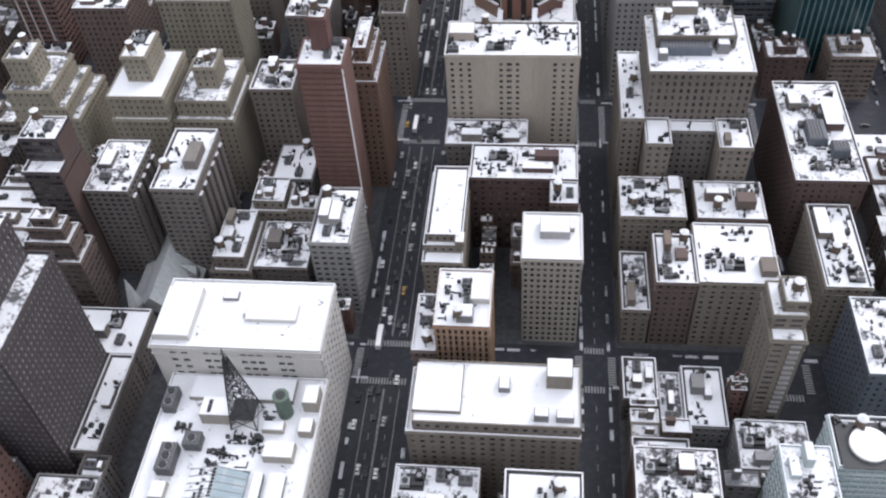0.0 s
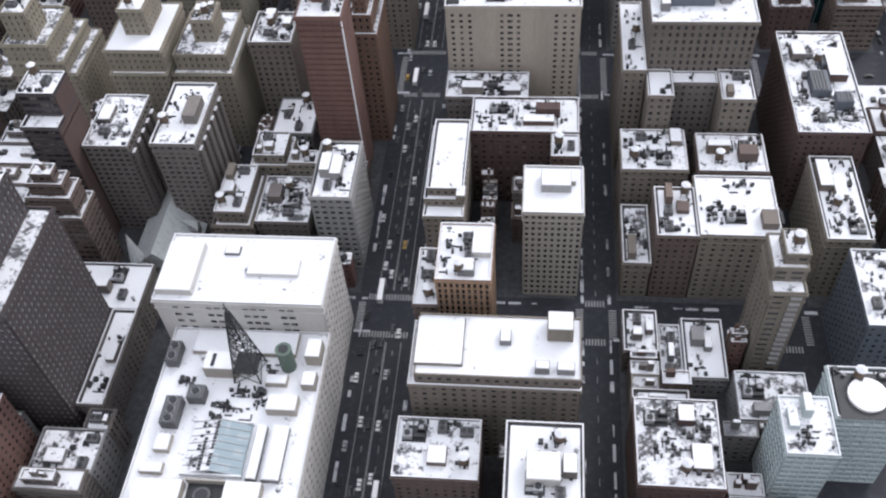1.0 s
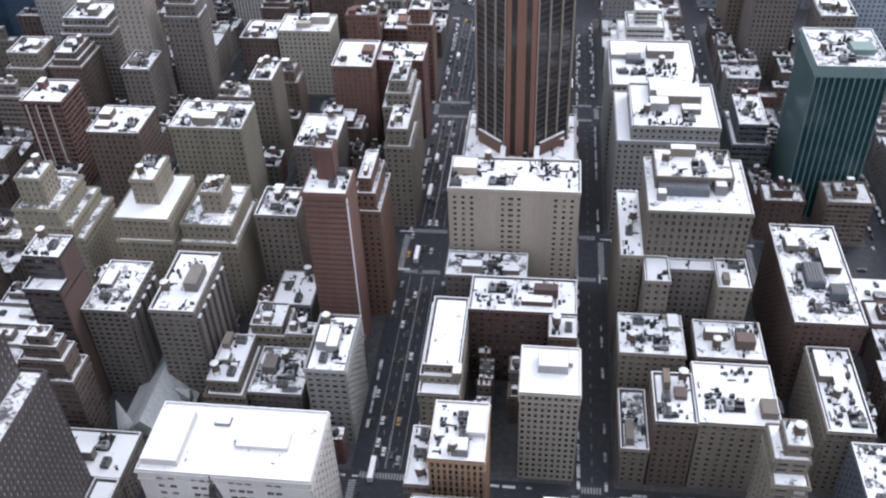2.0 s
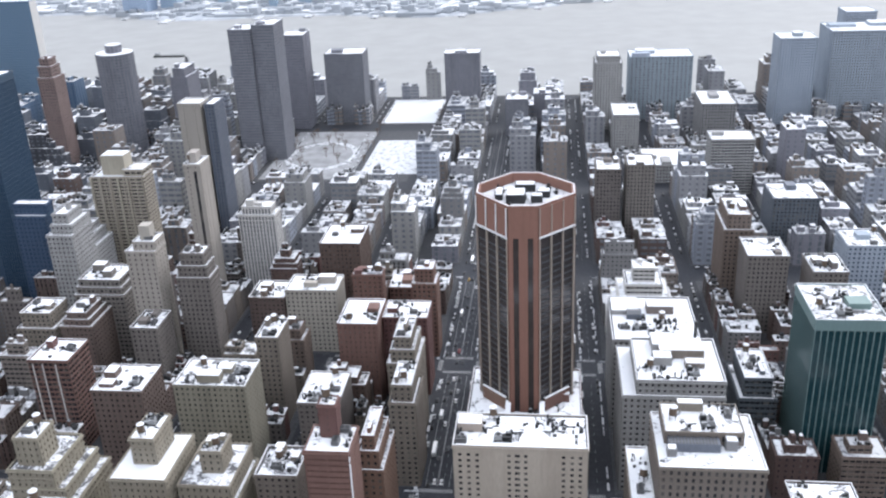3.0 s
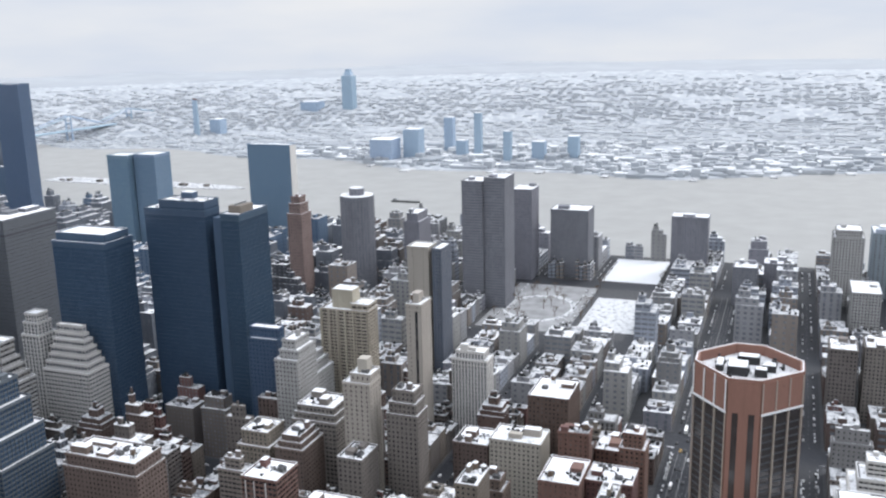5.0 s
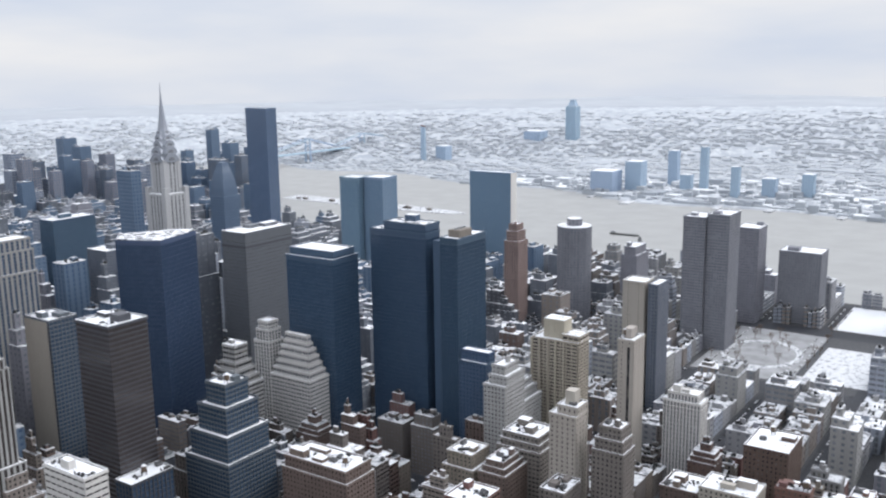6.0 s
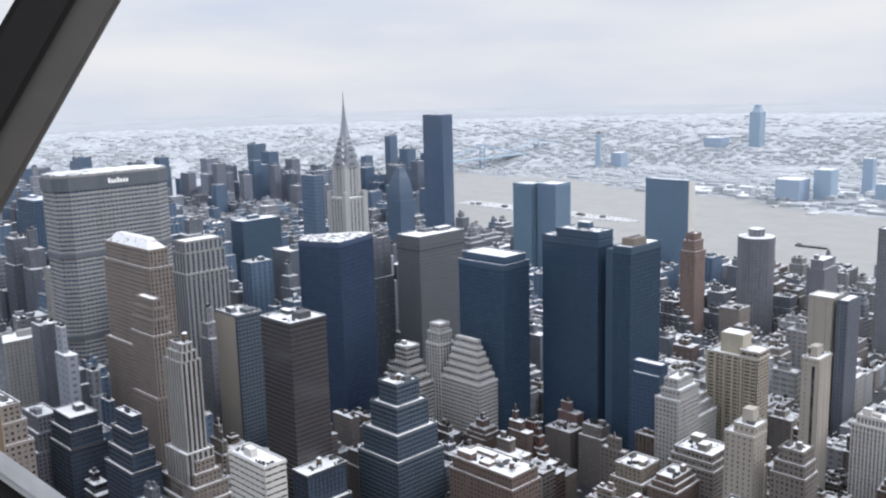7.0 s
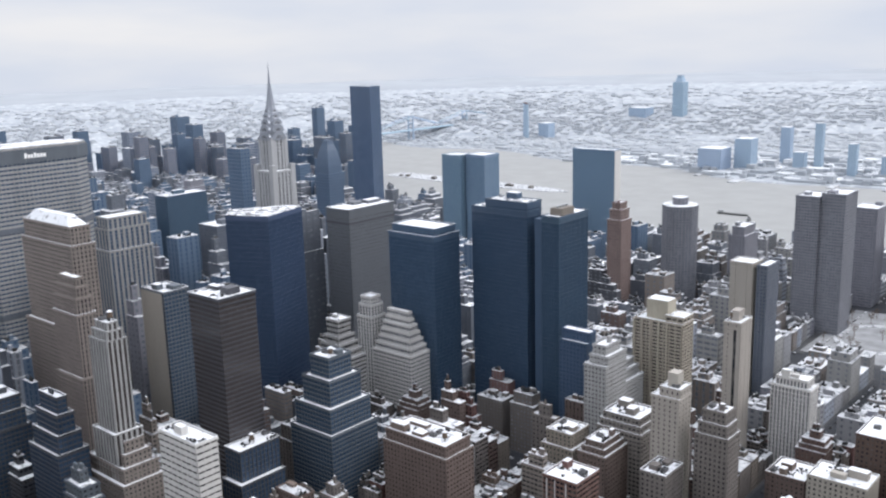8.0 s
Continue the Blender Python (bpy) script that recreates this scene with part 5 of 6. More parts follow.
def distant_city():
    top = thing("distant_blocks", 0, 0, 0, "rows of far city buildings with snow on their flat roofs", "buildings", kind="stuff")
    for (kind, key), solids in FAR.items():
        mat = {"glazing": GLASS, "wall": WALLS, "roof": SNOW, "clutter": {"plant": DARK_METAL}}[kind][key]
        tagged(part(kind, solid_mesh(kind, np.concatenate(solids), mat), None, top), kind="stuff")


distant_city()


# ---------------------------------------------------------------- roof plant
DUCT = plain_material("weathered_plant_casing", (0.11, 0.112, 0.118), 0.6, 0.2)
def water_tank():
    top = thing("water_tank", 0, 0, 0, "wooden rooftop water tank with a snowy cone roof", "water tank", "rooftop water tanks")
    for x in (-1, 1):
        for y in (-1, 1):
            part("leg", [(x * 1.3 - 0.12, x * 1.3 + 0.12, y * 1.3 - 0.12, y * 1.3 + 0.12, 0, 2.6)], DARK_METAL, top)
    part("platform", [(-1.8, 1.8, -1.8, 1.8, 2.6, 2.85)], DARK_METAL, top)
    part("drum", prism(ring(1.75, 16), 2.85, 6.6, None, ring(1.65, 16)), TIMBER, top)
    part("cone_roof", prism(ring(1.95, 16), 6.6, 7.9, None, ring(0.12, 16)), SNOW["cap"], top, "snow-covered cone roof")
    return top


def air_unit():
    top = thing("air_conditioning_unit", 0, 0, 0, "grey rooftop air conditioning unit dusted with snow", "air conditioner", "rooftop air units")
    part("cabinet", [(-1.6, 1.6, -2.4, 2.4, 0.0, 2.3)], DUCT, top)
    for y in (-1.15, 1.15):
        part("fan", prism(ring(0.95, 14, 0, y), 2.3, 2.6), DARK_METAL, top)
    return top


def vent_stack():
    top = thing("vent_stack", 0, 0, 0, "dark metal vent stack on a roof", "vent", "rooftop vents")
    part("pipe", prism(ring(0.5, 10), 0, 2.2), DARK_METAL, top)
    part("cowl", prism(ring(0.85, 10), 2.2, 2.6, None, ring(0.3, 10)), METAL, top)
    return top


def plant_group():
    top = thing("roof_equipment", 0, 0, 0, "cluster of dark ducts, boxes and fans on a roof", "roof equipment", "clusters of roof equipment")
    part("deck", [(-4.2, 4.2, -3.2, 3.2, 0.25, 0.55)], DARK_METAL, top)
    part("cabinet", [(-3.8, -0.6, -2.6, 0.4, 0.55, 3.0)], METAL, top)
    part("duct", [(-0.6, 3.8, -2.0, -0.8, 0.9, 2.0)], DARK_METAL, top)
    part("cabinet", [(1.0, 3.8, 0.4, 2.8, 0.55, 2.4)], DARK_METAL, top)
    part("duct", [(-3.4, -2.2, 0.4, 2.9, 0.8, 1.9)], METAL, top)
    part("fan", prism(ring(1.1, 12, -2.2, -1.1), 3.0, 3.4), DARK_METAL, top)
    part("fan", prism(ring(0.9, 12, 2.4, 1.6), 2.4, 2.75), METAL, top)
    for x in (-3.8, 3.8):
        part("beam", [(x - 0.15, x + 0.15, -3.2, 3.2, 0, 0.25)], DARK_METAL, top)
    return top


def roof_plant():
    rng = random.Random(3)
    makers = {"tank": water_tank(), "air": air_unit(), "vent": vent_stack(), "group": plant_group()}
    first = dict.fromkeys(makers, True)
    limit = {"tank": 80, "air": 110, "vent": 70, "group": 60}
    count = dict.fromkeys(makers, 0)
    for r, x0, x1, y0, y1, z, houses, wall in sorted(ROOFS):
        if r > 720 or wall in ("black steel", "dark blue steel") or (x1 - x0) < 8 or (y1 - y0) < 8:
            continue
        taken = list(houses)
        wishes = (["tank"] if rng.random() < 0.62 else []) + ["air"] * rng.choice((0, 1, 1, 2)) + ["vent"] * rng.choice((0, 1)) + (["group"] if r < 520 and (x1 - x0) > 12 and (y1 - y0) > 12 else [])
        if z < 22:
            wishes = [w for w in wishes if w != "tank"]
        for kind in wishes:
            if count[kind] >= limit[kind]:
                continue
            s = {"tank": 2.3, "air": 2.7, "vent": 1.0, "group": 4.6}[kind]
            for _ in range(12):
                x, y = rng.uniform(x0 + s + 0.8, x1 - s - 0.8), rng.uniform(y0 + s + 0.8, y1 - s - 0.8)
                if all(x + s < a or x - s > b or y + s < c or y - s > d for a, b, c, d in taken):
                    break
            else:
                continue
            taken.append((x - s, x + s, y - s, y + s))
            m = pose(x, y, z - 0.02, 0, 0, rng.choice((0, 90)) if kind != "tank" else rng.uniform(0, 90))
            if first[kind]:
                makers[kind].matrix_basis = m
                first[kind] = False
            else:
                copy_thing(makers[kind], m)
            count[kind] += 1


def store_roof():
    """The plant on the white store: lattice mast, tank, cooling towers, skylights and plant rooms."""
    z = 36.22
    mast = thing("lattice_mast", -105, 178, z, "dark steel lattice mast on a snowy roof", "mast")
    tops = [(0.5, 0.5), (-0.5, 0.5), (-0.5, -0.5), (0.5, -0.5)]

    def bar(name, a, b, r, mat=DARK_METAL):
        a, b = Vector(a), Vector(b)
        bm = bmesh.new()
        bmesh.ops.create_cone(bm, cap_ends=True, segments=6, radius1=r, radius2=r, depth=(b - a).length,
                              matrix=Matrix.Translation((a + b) / 2) @ (b - a).to_track_quat("Z", "Y").to_matrix().to_4x4())
        return part(name, bm, mat, mast)

    def spot(i, h):
        k = 5.0 * (1 - h / 38) + 0.6 * h / 38
        return tops[i][0] * 2 * k, tops[i][1] * 2 * k, h

    levels = (0, 6, 11.5, 16.5, 21, 25, 28.6, 32, 35, 38)
    for i in range(4):
        bar("leg", spot(i, 0), spot(i, 38), 0.3)
        for g, h in zip(levels, levels[1:]):
            bar("brace", spot(i, g), spot((i + 1) % 4, h), 0.16)
            bar("brace", spot((i + 1) % 4, g), spot(i, h), 0.16)
            bar("ring_bar", spot(i, h), spot((i + 1) % 4, h), 0.16)
    bar("tip", (0, 0, 38), (0, 0, 43), 0.25)
    part("platform", [(-4.6, 4.6, -4.6, 4.6, 6.0, 6.3)], DARK_METAL, mast)
    tank = thing("roof_tank", -91, 181, z, "green cylindrical roof tank with an open top", "tank")
    part("drum", prism(ring(2.9, 20), 0, 12), GREEN_TANK, tank)
    part("mouth", prism(ring(1.9, 20), 11.9, 12.15), DARK_METAL, tank)
    part("rim", prism(ring(3.1, 20), 11.4, 11.9), GREEN_TANK, tank)
    for x, y, w, d, h, label in ((-115.3, 179, 12.4, 8, 6, "white plant room with a dark hatch"), (-81.6, 186, 5.6, 8, 6, "white roof plant room under snow"), (-81.6, 174, 5, 6, 4, "small white plant room"),
                                 (-89.5, 163.5, 11, 6.5, 4, "low white plant room"), (-109, 190, 40, 10, 2, "wide white roof platform against the upper block"), (-129.5, 146.5, 5.5, 6.5, 2.6, "low white roof hatch"),
                                 (-126, 125, 17, 14, 4, "low white roof house"), (-96.4, 125, 12.6, 15, 4, "low white roof house"), (-94, 174, 8, 4, 2.5, "low white roof house"), (-131, 137, 8, 4, 2, "low white roof curb")):
        room = thing("plant_room", x, y, z, label, "roof room")
        part("walls", [(-w / 2, w / 2, -d / 2, d / 2, 0, h)], WALLS["cream limestone"], room)
        part("snow_cover", [(-w / 2 + 0.2, w / 2 - 0.2, -d / 2 + 0.2, d / 2 - 0.2, h, h + 0.3)], SNOW["cap"], room)
        if 12 < w < 12.5:
            part("hatch", [(-3.4, -2.0, -d / 2 + 1, d / 2 - 1.5, h + 0.3, h + 0.5)], DARK_METAL, room)
    for x, y, w, d, n in ((-129.2, 158.3, 6, 11, 3), (-121.8, 166, 6.2, 5.6, 1), (-135, 183, 4.6, 9, 2)):
        unit = thing("cooling_tower", x, y, z, "dark grey rooftop cooling tower with round fans", "cooling tower", "roof cooling towers")
        part("casing", [(-w / 2, w / 2, -d / 2, d / 2, 0.4, 5)], DUCT, unit)
        part("plinth", [(-w / 2 + 0.3, w / 2 - 0.3, -d / 2 + 0.3, d / 2 - 0.3, 0, 0.4)], DARK_METAL, unit)
        for i in range(n):
            part("fan", prism(ring(1.45, 16, 0, (i - (n - 1) / 2) * d / n), 5, 5.5), DARK_METAL, unit)
            part("fan_rim", prism(ring(1.7, 16, 0, (i - (n - 1) / 2) * d / n), 5, 5.2), METAL, unit)
    sky = thing("skylight", -109.5, 145.5, z, "long gabled glass skylight dusted with snow", "skylight")
    for s in (-1, 1):
        bm = bmesh.new()
        v = [bm.verts.new(p) for p in ((0, -10, 4.4), (0, 10, 4.4), (s * 10.5, 10, 1.2), (s * 10.5, -10, 1.2), (0, -10, 4.1), (0, 10, 4.1), (s * 10.5, 10, 0), (s * 10.5, -10, 0))]
        for q in ((0, 1, 2, 3), (7, 6, 5, 4), (0, 3, 7, 4), (1, 5, 6, 2), (3, 2, 6, 7), (0, 4, 5, 1)):
            bm.faces.new([v[i] for i in q])
        bmesh.ops.recalc_face_normals(bm, faces=bm.faces)
        part("glass_slope", bm, SKYLIGHT if s > 0 else SNOW["most"], sky)
        for i in range(8):
            y = -9.9 + i * 2.83
            bm = prism([(0, y - 0.1), (s * 10.5, y - 0.1), (s * 10.5, y + 0.1), (0, y + 0.1)][:: s], 0, 0.3)
            for w in bm.verts:
                w.co.z += 4.35 - abs(w.co.x) * 3.2 / 10.5
            part("glazing_bar", bm, METAL, sky)
    for y in (-10.3, 10.3):
        part("gable_wall", [(-11, 11, y - 0.3, y + 0.3, 0, 2.4)], SNOW["cap"], sky)
    rng = random.Random(17)
    for i in range(15):
        y = -9 + i * 1.28
        for x, zz in ((-6.6, 2.3), (-4.6, 2.9), (-1.2, 3.9)):
            if rng.random() < (0.9 if x != -6.6 else 0.5):
                part("vent_flap", [(x, x + 1.2, y - 0.4, y + 0.4, zz, zz + 0.75)], DARK_METAL, sky)
    for x, y, w, d, seed in ((-106, 160, 12, 5, 1), (-101, 165, 10, 6, 2), (-127, 172, 8, 6, 3), (-97, 179, 5, 5, 4), (-114, 162, 8, 6, 5), (-105, 168, 16, 6, 6), (-105, 170, 12, 6, 7), (-112, 158, 8, 4, 8)):
        lot = thing("roof_equipment", x, y, z, "tangle of dark pipes and boxes on a snowy roof", "roof equipment", "clusters of roof equipment")
        tagged(part("pipework", roof_clutter(random.Random(seed), -w / 2, w / 2, -d / 2, d / 2, 0) + roof_clutter(random.Random(seed + 40), -w / 2, w / 2, -d / 2, d / 2, 0), DARK_METAL, lot), kind="stuff")
    court = thing("fan_court", -110.4, 127.5, z, "sunken dark court with a big round fan", "roof equipment")
    part("floor_grate", [(-6.2, 6.2, -5, 5, 0, 0.4)], DARK_METAL, court)
    part("fan_ring", prism(ring(3.0, 18), 0.4, 2.4), DUCT, court)
    part("fan_disc", prism(ring(2.3, 18), 2.4, 2.55), DARK_METAL, court)
    for y in (-5.3, 5.3):
        part("court_wall", [(-6.9, 6.9, y - 0.3, y + 0.3, 0, 3)], WALLS["cream limestone"], court)
    for x, w in ((-95.2, 1.9), (-88.4, 3.2)):
        duct = thing("roof_ridge", x, 144.5, z, "long low white roof ridge under snow", "roof ridge", "long roof ridges")
        part("side_wall", [(-w, w, -10.3, 10.3, 0, 2.2)], WALLS["grey concrete"], duct)
        part("cover", prism([(-w, -10.3), (w, -10.3), (w, 10.3), (-w, 10.3)], 2.2, 3.2, None, [(-w * 0.6, -10.2), (w * 0.6, -10.2), (w * 0.6, 10.2), (-w * 0.6, 10.2)]), SNOW["cap"], duct)


def office_roofs():
    """Loose plant on the other near roofs."""
    for x, y, z, w, d, h, mat, label in (
            (9, 188, 55.3, 9, 8, 7, "tan brick", "brick roof house with a snowy sloping top"), (-33, 182, 55.3, 17, 20, 1.2, "tan brick", "raised snowy roof deck"), (-10, 184, 55.3, 4, 5, 2.5, "grey concrete", "small roof hatch"),
            (3, 172, 55.3, 5, 3.5, 3.5, "grey concrete", "roof plant box with a dark top"), (11, 172, 55.3, 6, 3.5, 3, "grey concrete", "roof plant box with a dark top"), (-25, 206, 66.3, 6, 6, 3.5, "grey concrete", "square tank housing"),
            (-20, 218, 66.3, 7, 12, 2.5, "white stone", "white roof house"), (7, 262, 53.3, 12, 9, 4, "pale grey stone", "pale roof house on the tower"), (4, 136, 51.3, 11, 10, 5, "white stone", "white two-step roof house"),
            (-100, 214, 53.3, 20, 8, 1.5, "white stone", "low snowy roof curb"), (-136, 212, 53.3, 14, 24, 3, "white stone", "raised roof corner under snow"), (-32, 262, 46.3, 4, 6, 2, "tan brick", "small roof hatch"),
            (62, 346, 82.3, 22, 8, 4, "slate grey panel", "dark louvred plant house on a setback"), (78, 346, 82.3, 5, 5, 5, "grey concrete", "square roof tank house"), (52, 340, 82.3, 4, 4, 4, "grey concrete", "small roof house"),
            (70, 455, 68.3, 24, 16, 5, "tan brick", "tan roof plant house on a pale roof"), (58, 444, 68.3, 8, 6, 4, "slate grey panel", "dark cooling plant box"), (76, 440, 68.3, 10, 6, 3, "grey brown stone", "brown roof plant box"),
            (66, 520, 60.3, 16, 10, 5, "grey brown stone", "brown roof plant house"), (50, 512, 60.3, 9, 9, 3, "slate grey panel", "dark roof plant box"),
            (122, 330, 48.3, 8, 14, 4, "slate grey panel", "dark roof plant house"), (130, 318, 48.3, 7, 7, 5, "slate grey panel", "dark roof plant house"), (116, 352, 48.3, 6, 8, 4, "grey brown brick", "dark roof tank house"), (129, 345, 48.3, 8, 6, 3, "slate grey panel", "dark roof plant house"),
            (-118, 222, 53.3, 6, 4, 1.2, "grey concrete", "dark roof hatch")):
        room = thing("roof_room", x, y, z - 0.05, label, "roof room")
        part("walls", [(-w / 2, w / 2, -d / 2, d / 2, 0, h)], WALLS[mat], room)
        if mat == "slate grey panel":
            for k in range(int(w / 1.4)):
                part("louvre", [(-w / 2 + 0.3 + k * 1.4, -w / 2 + 1.1 + k * 1.4, -d / 2 + 0.4, d / 2 - 0.4, h, h + 0.4)], DUCT, room)
        else:
            part("snow_cover", [(-w / 2 + 0.3, w / 2 - 0.3, -d / 2 + 0.3, d / 2 - 0.3, h, h + 0.25)], SNOW["full"], room)
    for x, y, z, w, d, seed in ((124, 320, 48.25, 22, 26, 21), (124, 348, 48.25, 22, 24, 22), (-32, 364, 77.25, 16, 14, 23), (4, 364, 77.25, 18, 14, 24), (-14, 356, 77.25, 16, 8, 25),
                                (72, 262, 41.25, 8, 18, 26), (-26, 335, 43.25, 30, 12, 27), (-10, 312, 45.25, 24, 12, 28), (124, 276, 37.25, 12, 30, 29), (50, 298, 39.25, 14, 14, 30), (84, 297, 39.25, 16, 14, 31),
                                (68, 430, 68.25, 30, 14, 32), (60, 500, 60.25, 30, 18, 33), (154, 464, 95.25, 24, 30, 34), (-28, 214, 66.25, 10, 14, 35), (52, 158, 33.25, 20, 24, 36)):
        lot = thing("roof_equipment", x, y, z, "tangle of dark pipes and boxes on a snowy roof", "roof equipment", "clusters of roof equipment")
        tagged(part("pipework", roof_clutter(random.Random(seed), -w / 2, w / 2, -d / 2, d / 2, 0) + roof_clutter(random.Random(seed + 40), -w / 2, w / 2, -d / 2, d / 2, 0), DARK_METAL, lot), kind="stuff")
    stack = thing("roof_stack", 79, 462, 73.6, "dark steel stack on a plant house", "chimney")
    part("shaft", prism(ring(0.9, 12), 0, 9), DARK_METAL, stack)
    part("rim", prism(ring(1.1, 12), 9, 9.6), DARK_METAL, stack)
    disc = thing("roof_disc", 112, 172, 47.3, "round white roof platform on a dark grid", "roof platform")
    part("deck", prism(ring(6.5, 28), 0.2, 1.4), SIGN, disc)
    part("grid", [(-10, 10, -9, 9, 0, 0.2)], DARK_METAL, disc)


GREEN_TANK = plain_material("green_tank_paint", (0.10, 0.145, 0.115), 0.6)
SKYLIGHT = glass_material("skylight_glass", (0.25, 0.32, 0.35), spread=0.3)
roof_plant()
store_roof()
office_roofs()


# ---------------------------------------------------------------- streets: markings and vehicles
def markings():
    white = plain_material("worn_road_paint", (0.33, 0.33, 0.33), 0.8, 0, 0.2, 1.0)
    for sx, sw in ((-63.0, 30.0), (26.0, 18.0), (-148.3, 18.0), (106.3, 18.0)):
        for ay, aw in AVENUES[:4]:
            for side in (-1, 1):
                y = ay + side * (aw / 2 - 2.0)
                me = boxes_mesh("crosswalk", [(sx - sw / 2 + 4.5 + i * 1.25, sx - sw / 2 + 5.15 + i * 1.25, y - 1.6, y + 1.6, 0.0, 0.03) for i in range(int((sw - 9) / 1.25))], white)
                tagged(new("crosswalk", me), "worn white striped crosswalk", "crosswalk", kind="structure")
                x = sx + side * (sw / 2 - 2.0)
                me = boxes_mesh("crosswalk", [(x - 1.6, x + 1.6, ay - aw / 2 + 4.5 + i * 1.25, ay - aw / 2 + 5.15 + i * 1.25, 0.0, 0.03) for i in range(int((aw - 9) / 1.25))], white)
                tagged(new("crosswalk", me), "worn white striped crosswalk", "crosswalk", kind="structure")
    for (a, va), (b, vb) in zip(AVENUES[:6], AVENUES[1:7]):
        y0, y1 = a + va / 2 + 2, b - vb / 2 - 2
        lines = [(x - 0.12, x + 0.12, y0, y1, 0.0, 0.02) for x in (-63.25, -62.75, -69.6, -56.4)]
        lines += [(x - 0.1, x + 0.1, y, y + 3, 0.0, 0.02) for x in (-66.4, -59.6, 26.0) for y in np.arange(y0, y1 - 3, 9)]
        tagged(new("lane_marking", boxes_mesh("lane_marking", lines, white)), "worn white lane lines on the asphalt", "road marking", kind="structure")


def vehicle(name, length, width, height, paint, label, group, boxy=False):
    top = thing(name, 0, 0, 0, label, name, group)
    w, h = width / 2, length / 2
    if boxy:
        part("body", prism([(-w, -h), (w, -h), (w, h), (-w, h)], 0.4, height, None, [(-w + 0.1, -h + 0.1), (w - 0.1, -h + 0.1), (w - 0.1, h - 0.1), (-w + 0.1, h - 0.1)]), paint, top)
        part("window_band", [(-w - 0.02, w + 0.02, -h + 0.6, h - 0.6, height * 0.5, height * 0.78)], GLASS["dark"], top)
        part("roof", [(-w + 0.2, w - 0.2, -h + 0.2, h - 0.2, height, height + 0.12)], SIGN, top, "white roof")
    else:
        part("body", prism([(-w, -h), (w, -h), (w, h), (-w, h)], 0.35, 0.95, None, [(-w + 0.08, -h + 0.1), (w - 0.08, -h + 0.1), (w - 0.08, h - 0.1), (-w + 0.08, h - 0.1)]), paint, top)
        part("cabin_glass", prism([(-w + 0.1, -h + 0.9), (w - 0.1, -h + 0.9), (w - 0.1, h - 1.2), (-w + 0.1, h - 1.2)], 0.95, height - 0.08, None,
                              [(-w + 0.3, -h + 1.4), (w - 0.3, -h + 1.4), (w - 0.3, h - 1.9), (-w + 0.3, h - 1.9)]), GLASS["dark"], top)
        part("roof", [(-w + 0.3, w - 0.3, -h + 1.4, h - 1.9, height - 0.08, height)], paint, top)
    for x in (-1, 1):
        for y in (-0.62, 0.62):
            bm = bmesh.new()
            bmesh.ops.create_cone(bm, cap_ends=True, segments=10, radius1=0.36, radius2=0.36, depth=0.26, matrix=pose(x * (w - 0.1), y * h, 0.36, 0, 90, 0))
            part("wheel", bm, DARK_METAL, top)
    return top


def traffic():
    rng = random.Random(8)
    paints = [("dark grey", (0.04, 0.04, 0.045)), ("white", (0.7, 0.7, 0.7)), ("yellow", (0.50, 0.31, 0.07)), ("silver grey", (0.35, 0.36, 0.37)), ("black", (0.012, 0.012, 0.014)), ("dark red", (0.22, 0.03, 0.03))]
    protos = []
    for colour, rgb in paints:
        m = plain_material("car_paint_" + colour.replace(" ", "_"), rgb, 0.35, 0, 0.05)
        protos.append(vehicle("car", 4.6, 1.85, 1.5, m, f"{colour} car on a wet street", "cars in the streets"))
    white = plain_material("bus_paint", (0.62, 0.63, 0.65), 0.45, 0, 0.05)
    bus = vehicle("bus", 12.2, 2.55, 3.1, white, "white city bus with a pale roof", "buses in the streets", True)
    van = vehicle("truck", 7.2, 2.3, 3.0, white, "white box truck in the street", "trucks in the streets", True)
    slots = []
    for x in (-73.0, -68.2, -64.9, -60.9, -58.0, -53.0):
        y = 110 + rng.uniform(0, 20)
        while y < 760:
            slots.append((x, y, 0, x in (-68.2, -58.0)))
            y += rng.uniform(11, 40)
    for x in (20.2, 24.0, 28.4, 31.8):
        y = 110 + rng.uniform(0, 20)
        while y < 520:
            slots.append((x, y, 0, False))
            y += rng.uniform(8, 34)
    for yy in (226, 231, 236.5, 386, 404):
        x = -150 + rng.uniform(0, 20)
        while x < 150:
            slots.append((x, yy, 90, False))
            x += rng.uniform(14, 50)
    used = set()
    for i, (x, y, turn, lane) in enumerate(slots[:112]):
        if lane and rng.random() < 0.35:
            proto = bus if rng.random() < 0.65 else van
        else:
            proto = protos[rng.choice((0, 0, 0, 1, 1, 1, 3, 3, 4, 4, 4, 4, 0, 1, 1, 0, 3, 2, 4, 5))]
        m = pose(x, y, 0.0, 0, 0, turn)
        if proto not in used:
            proto.matrix_basis = m
            used.add(proto)
        else:
            copy_thing(proto, m)
    for i, proto in enumerate([bus, van] + protos):
        if proto not in used:
            proto.matrix_basis = pose(24.0, 540 + i * 14, 0.0)


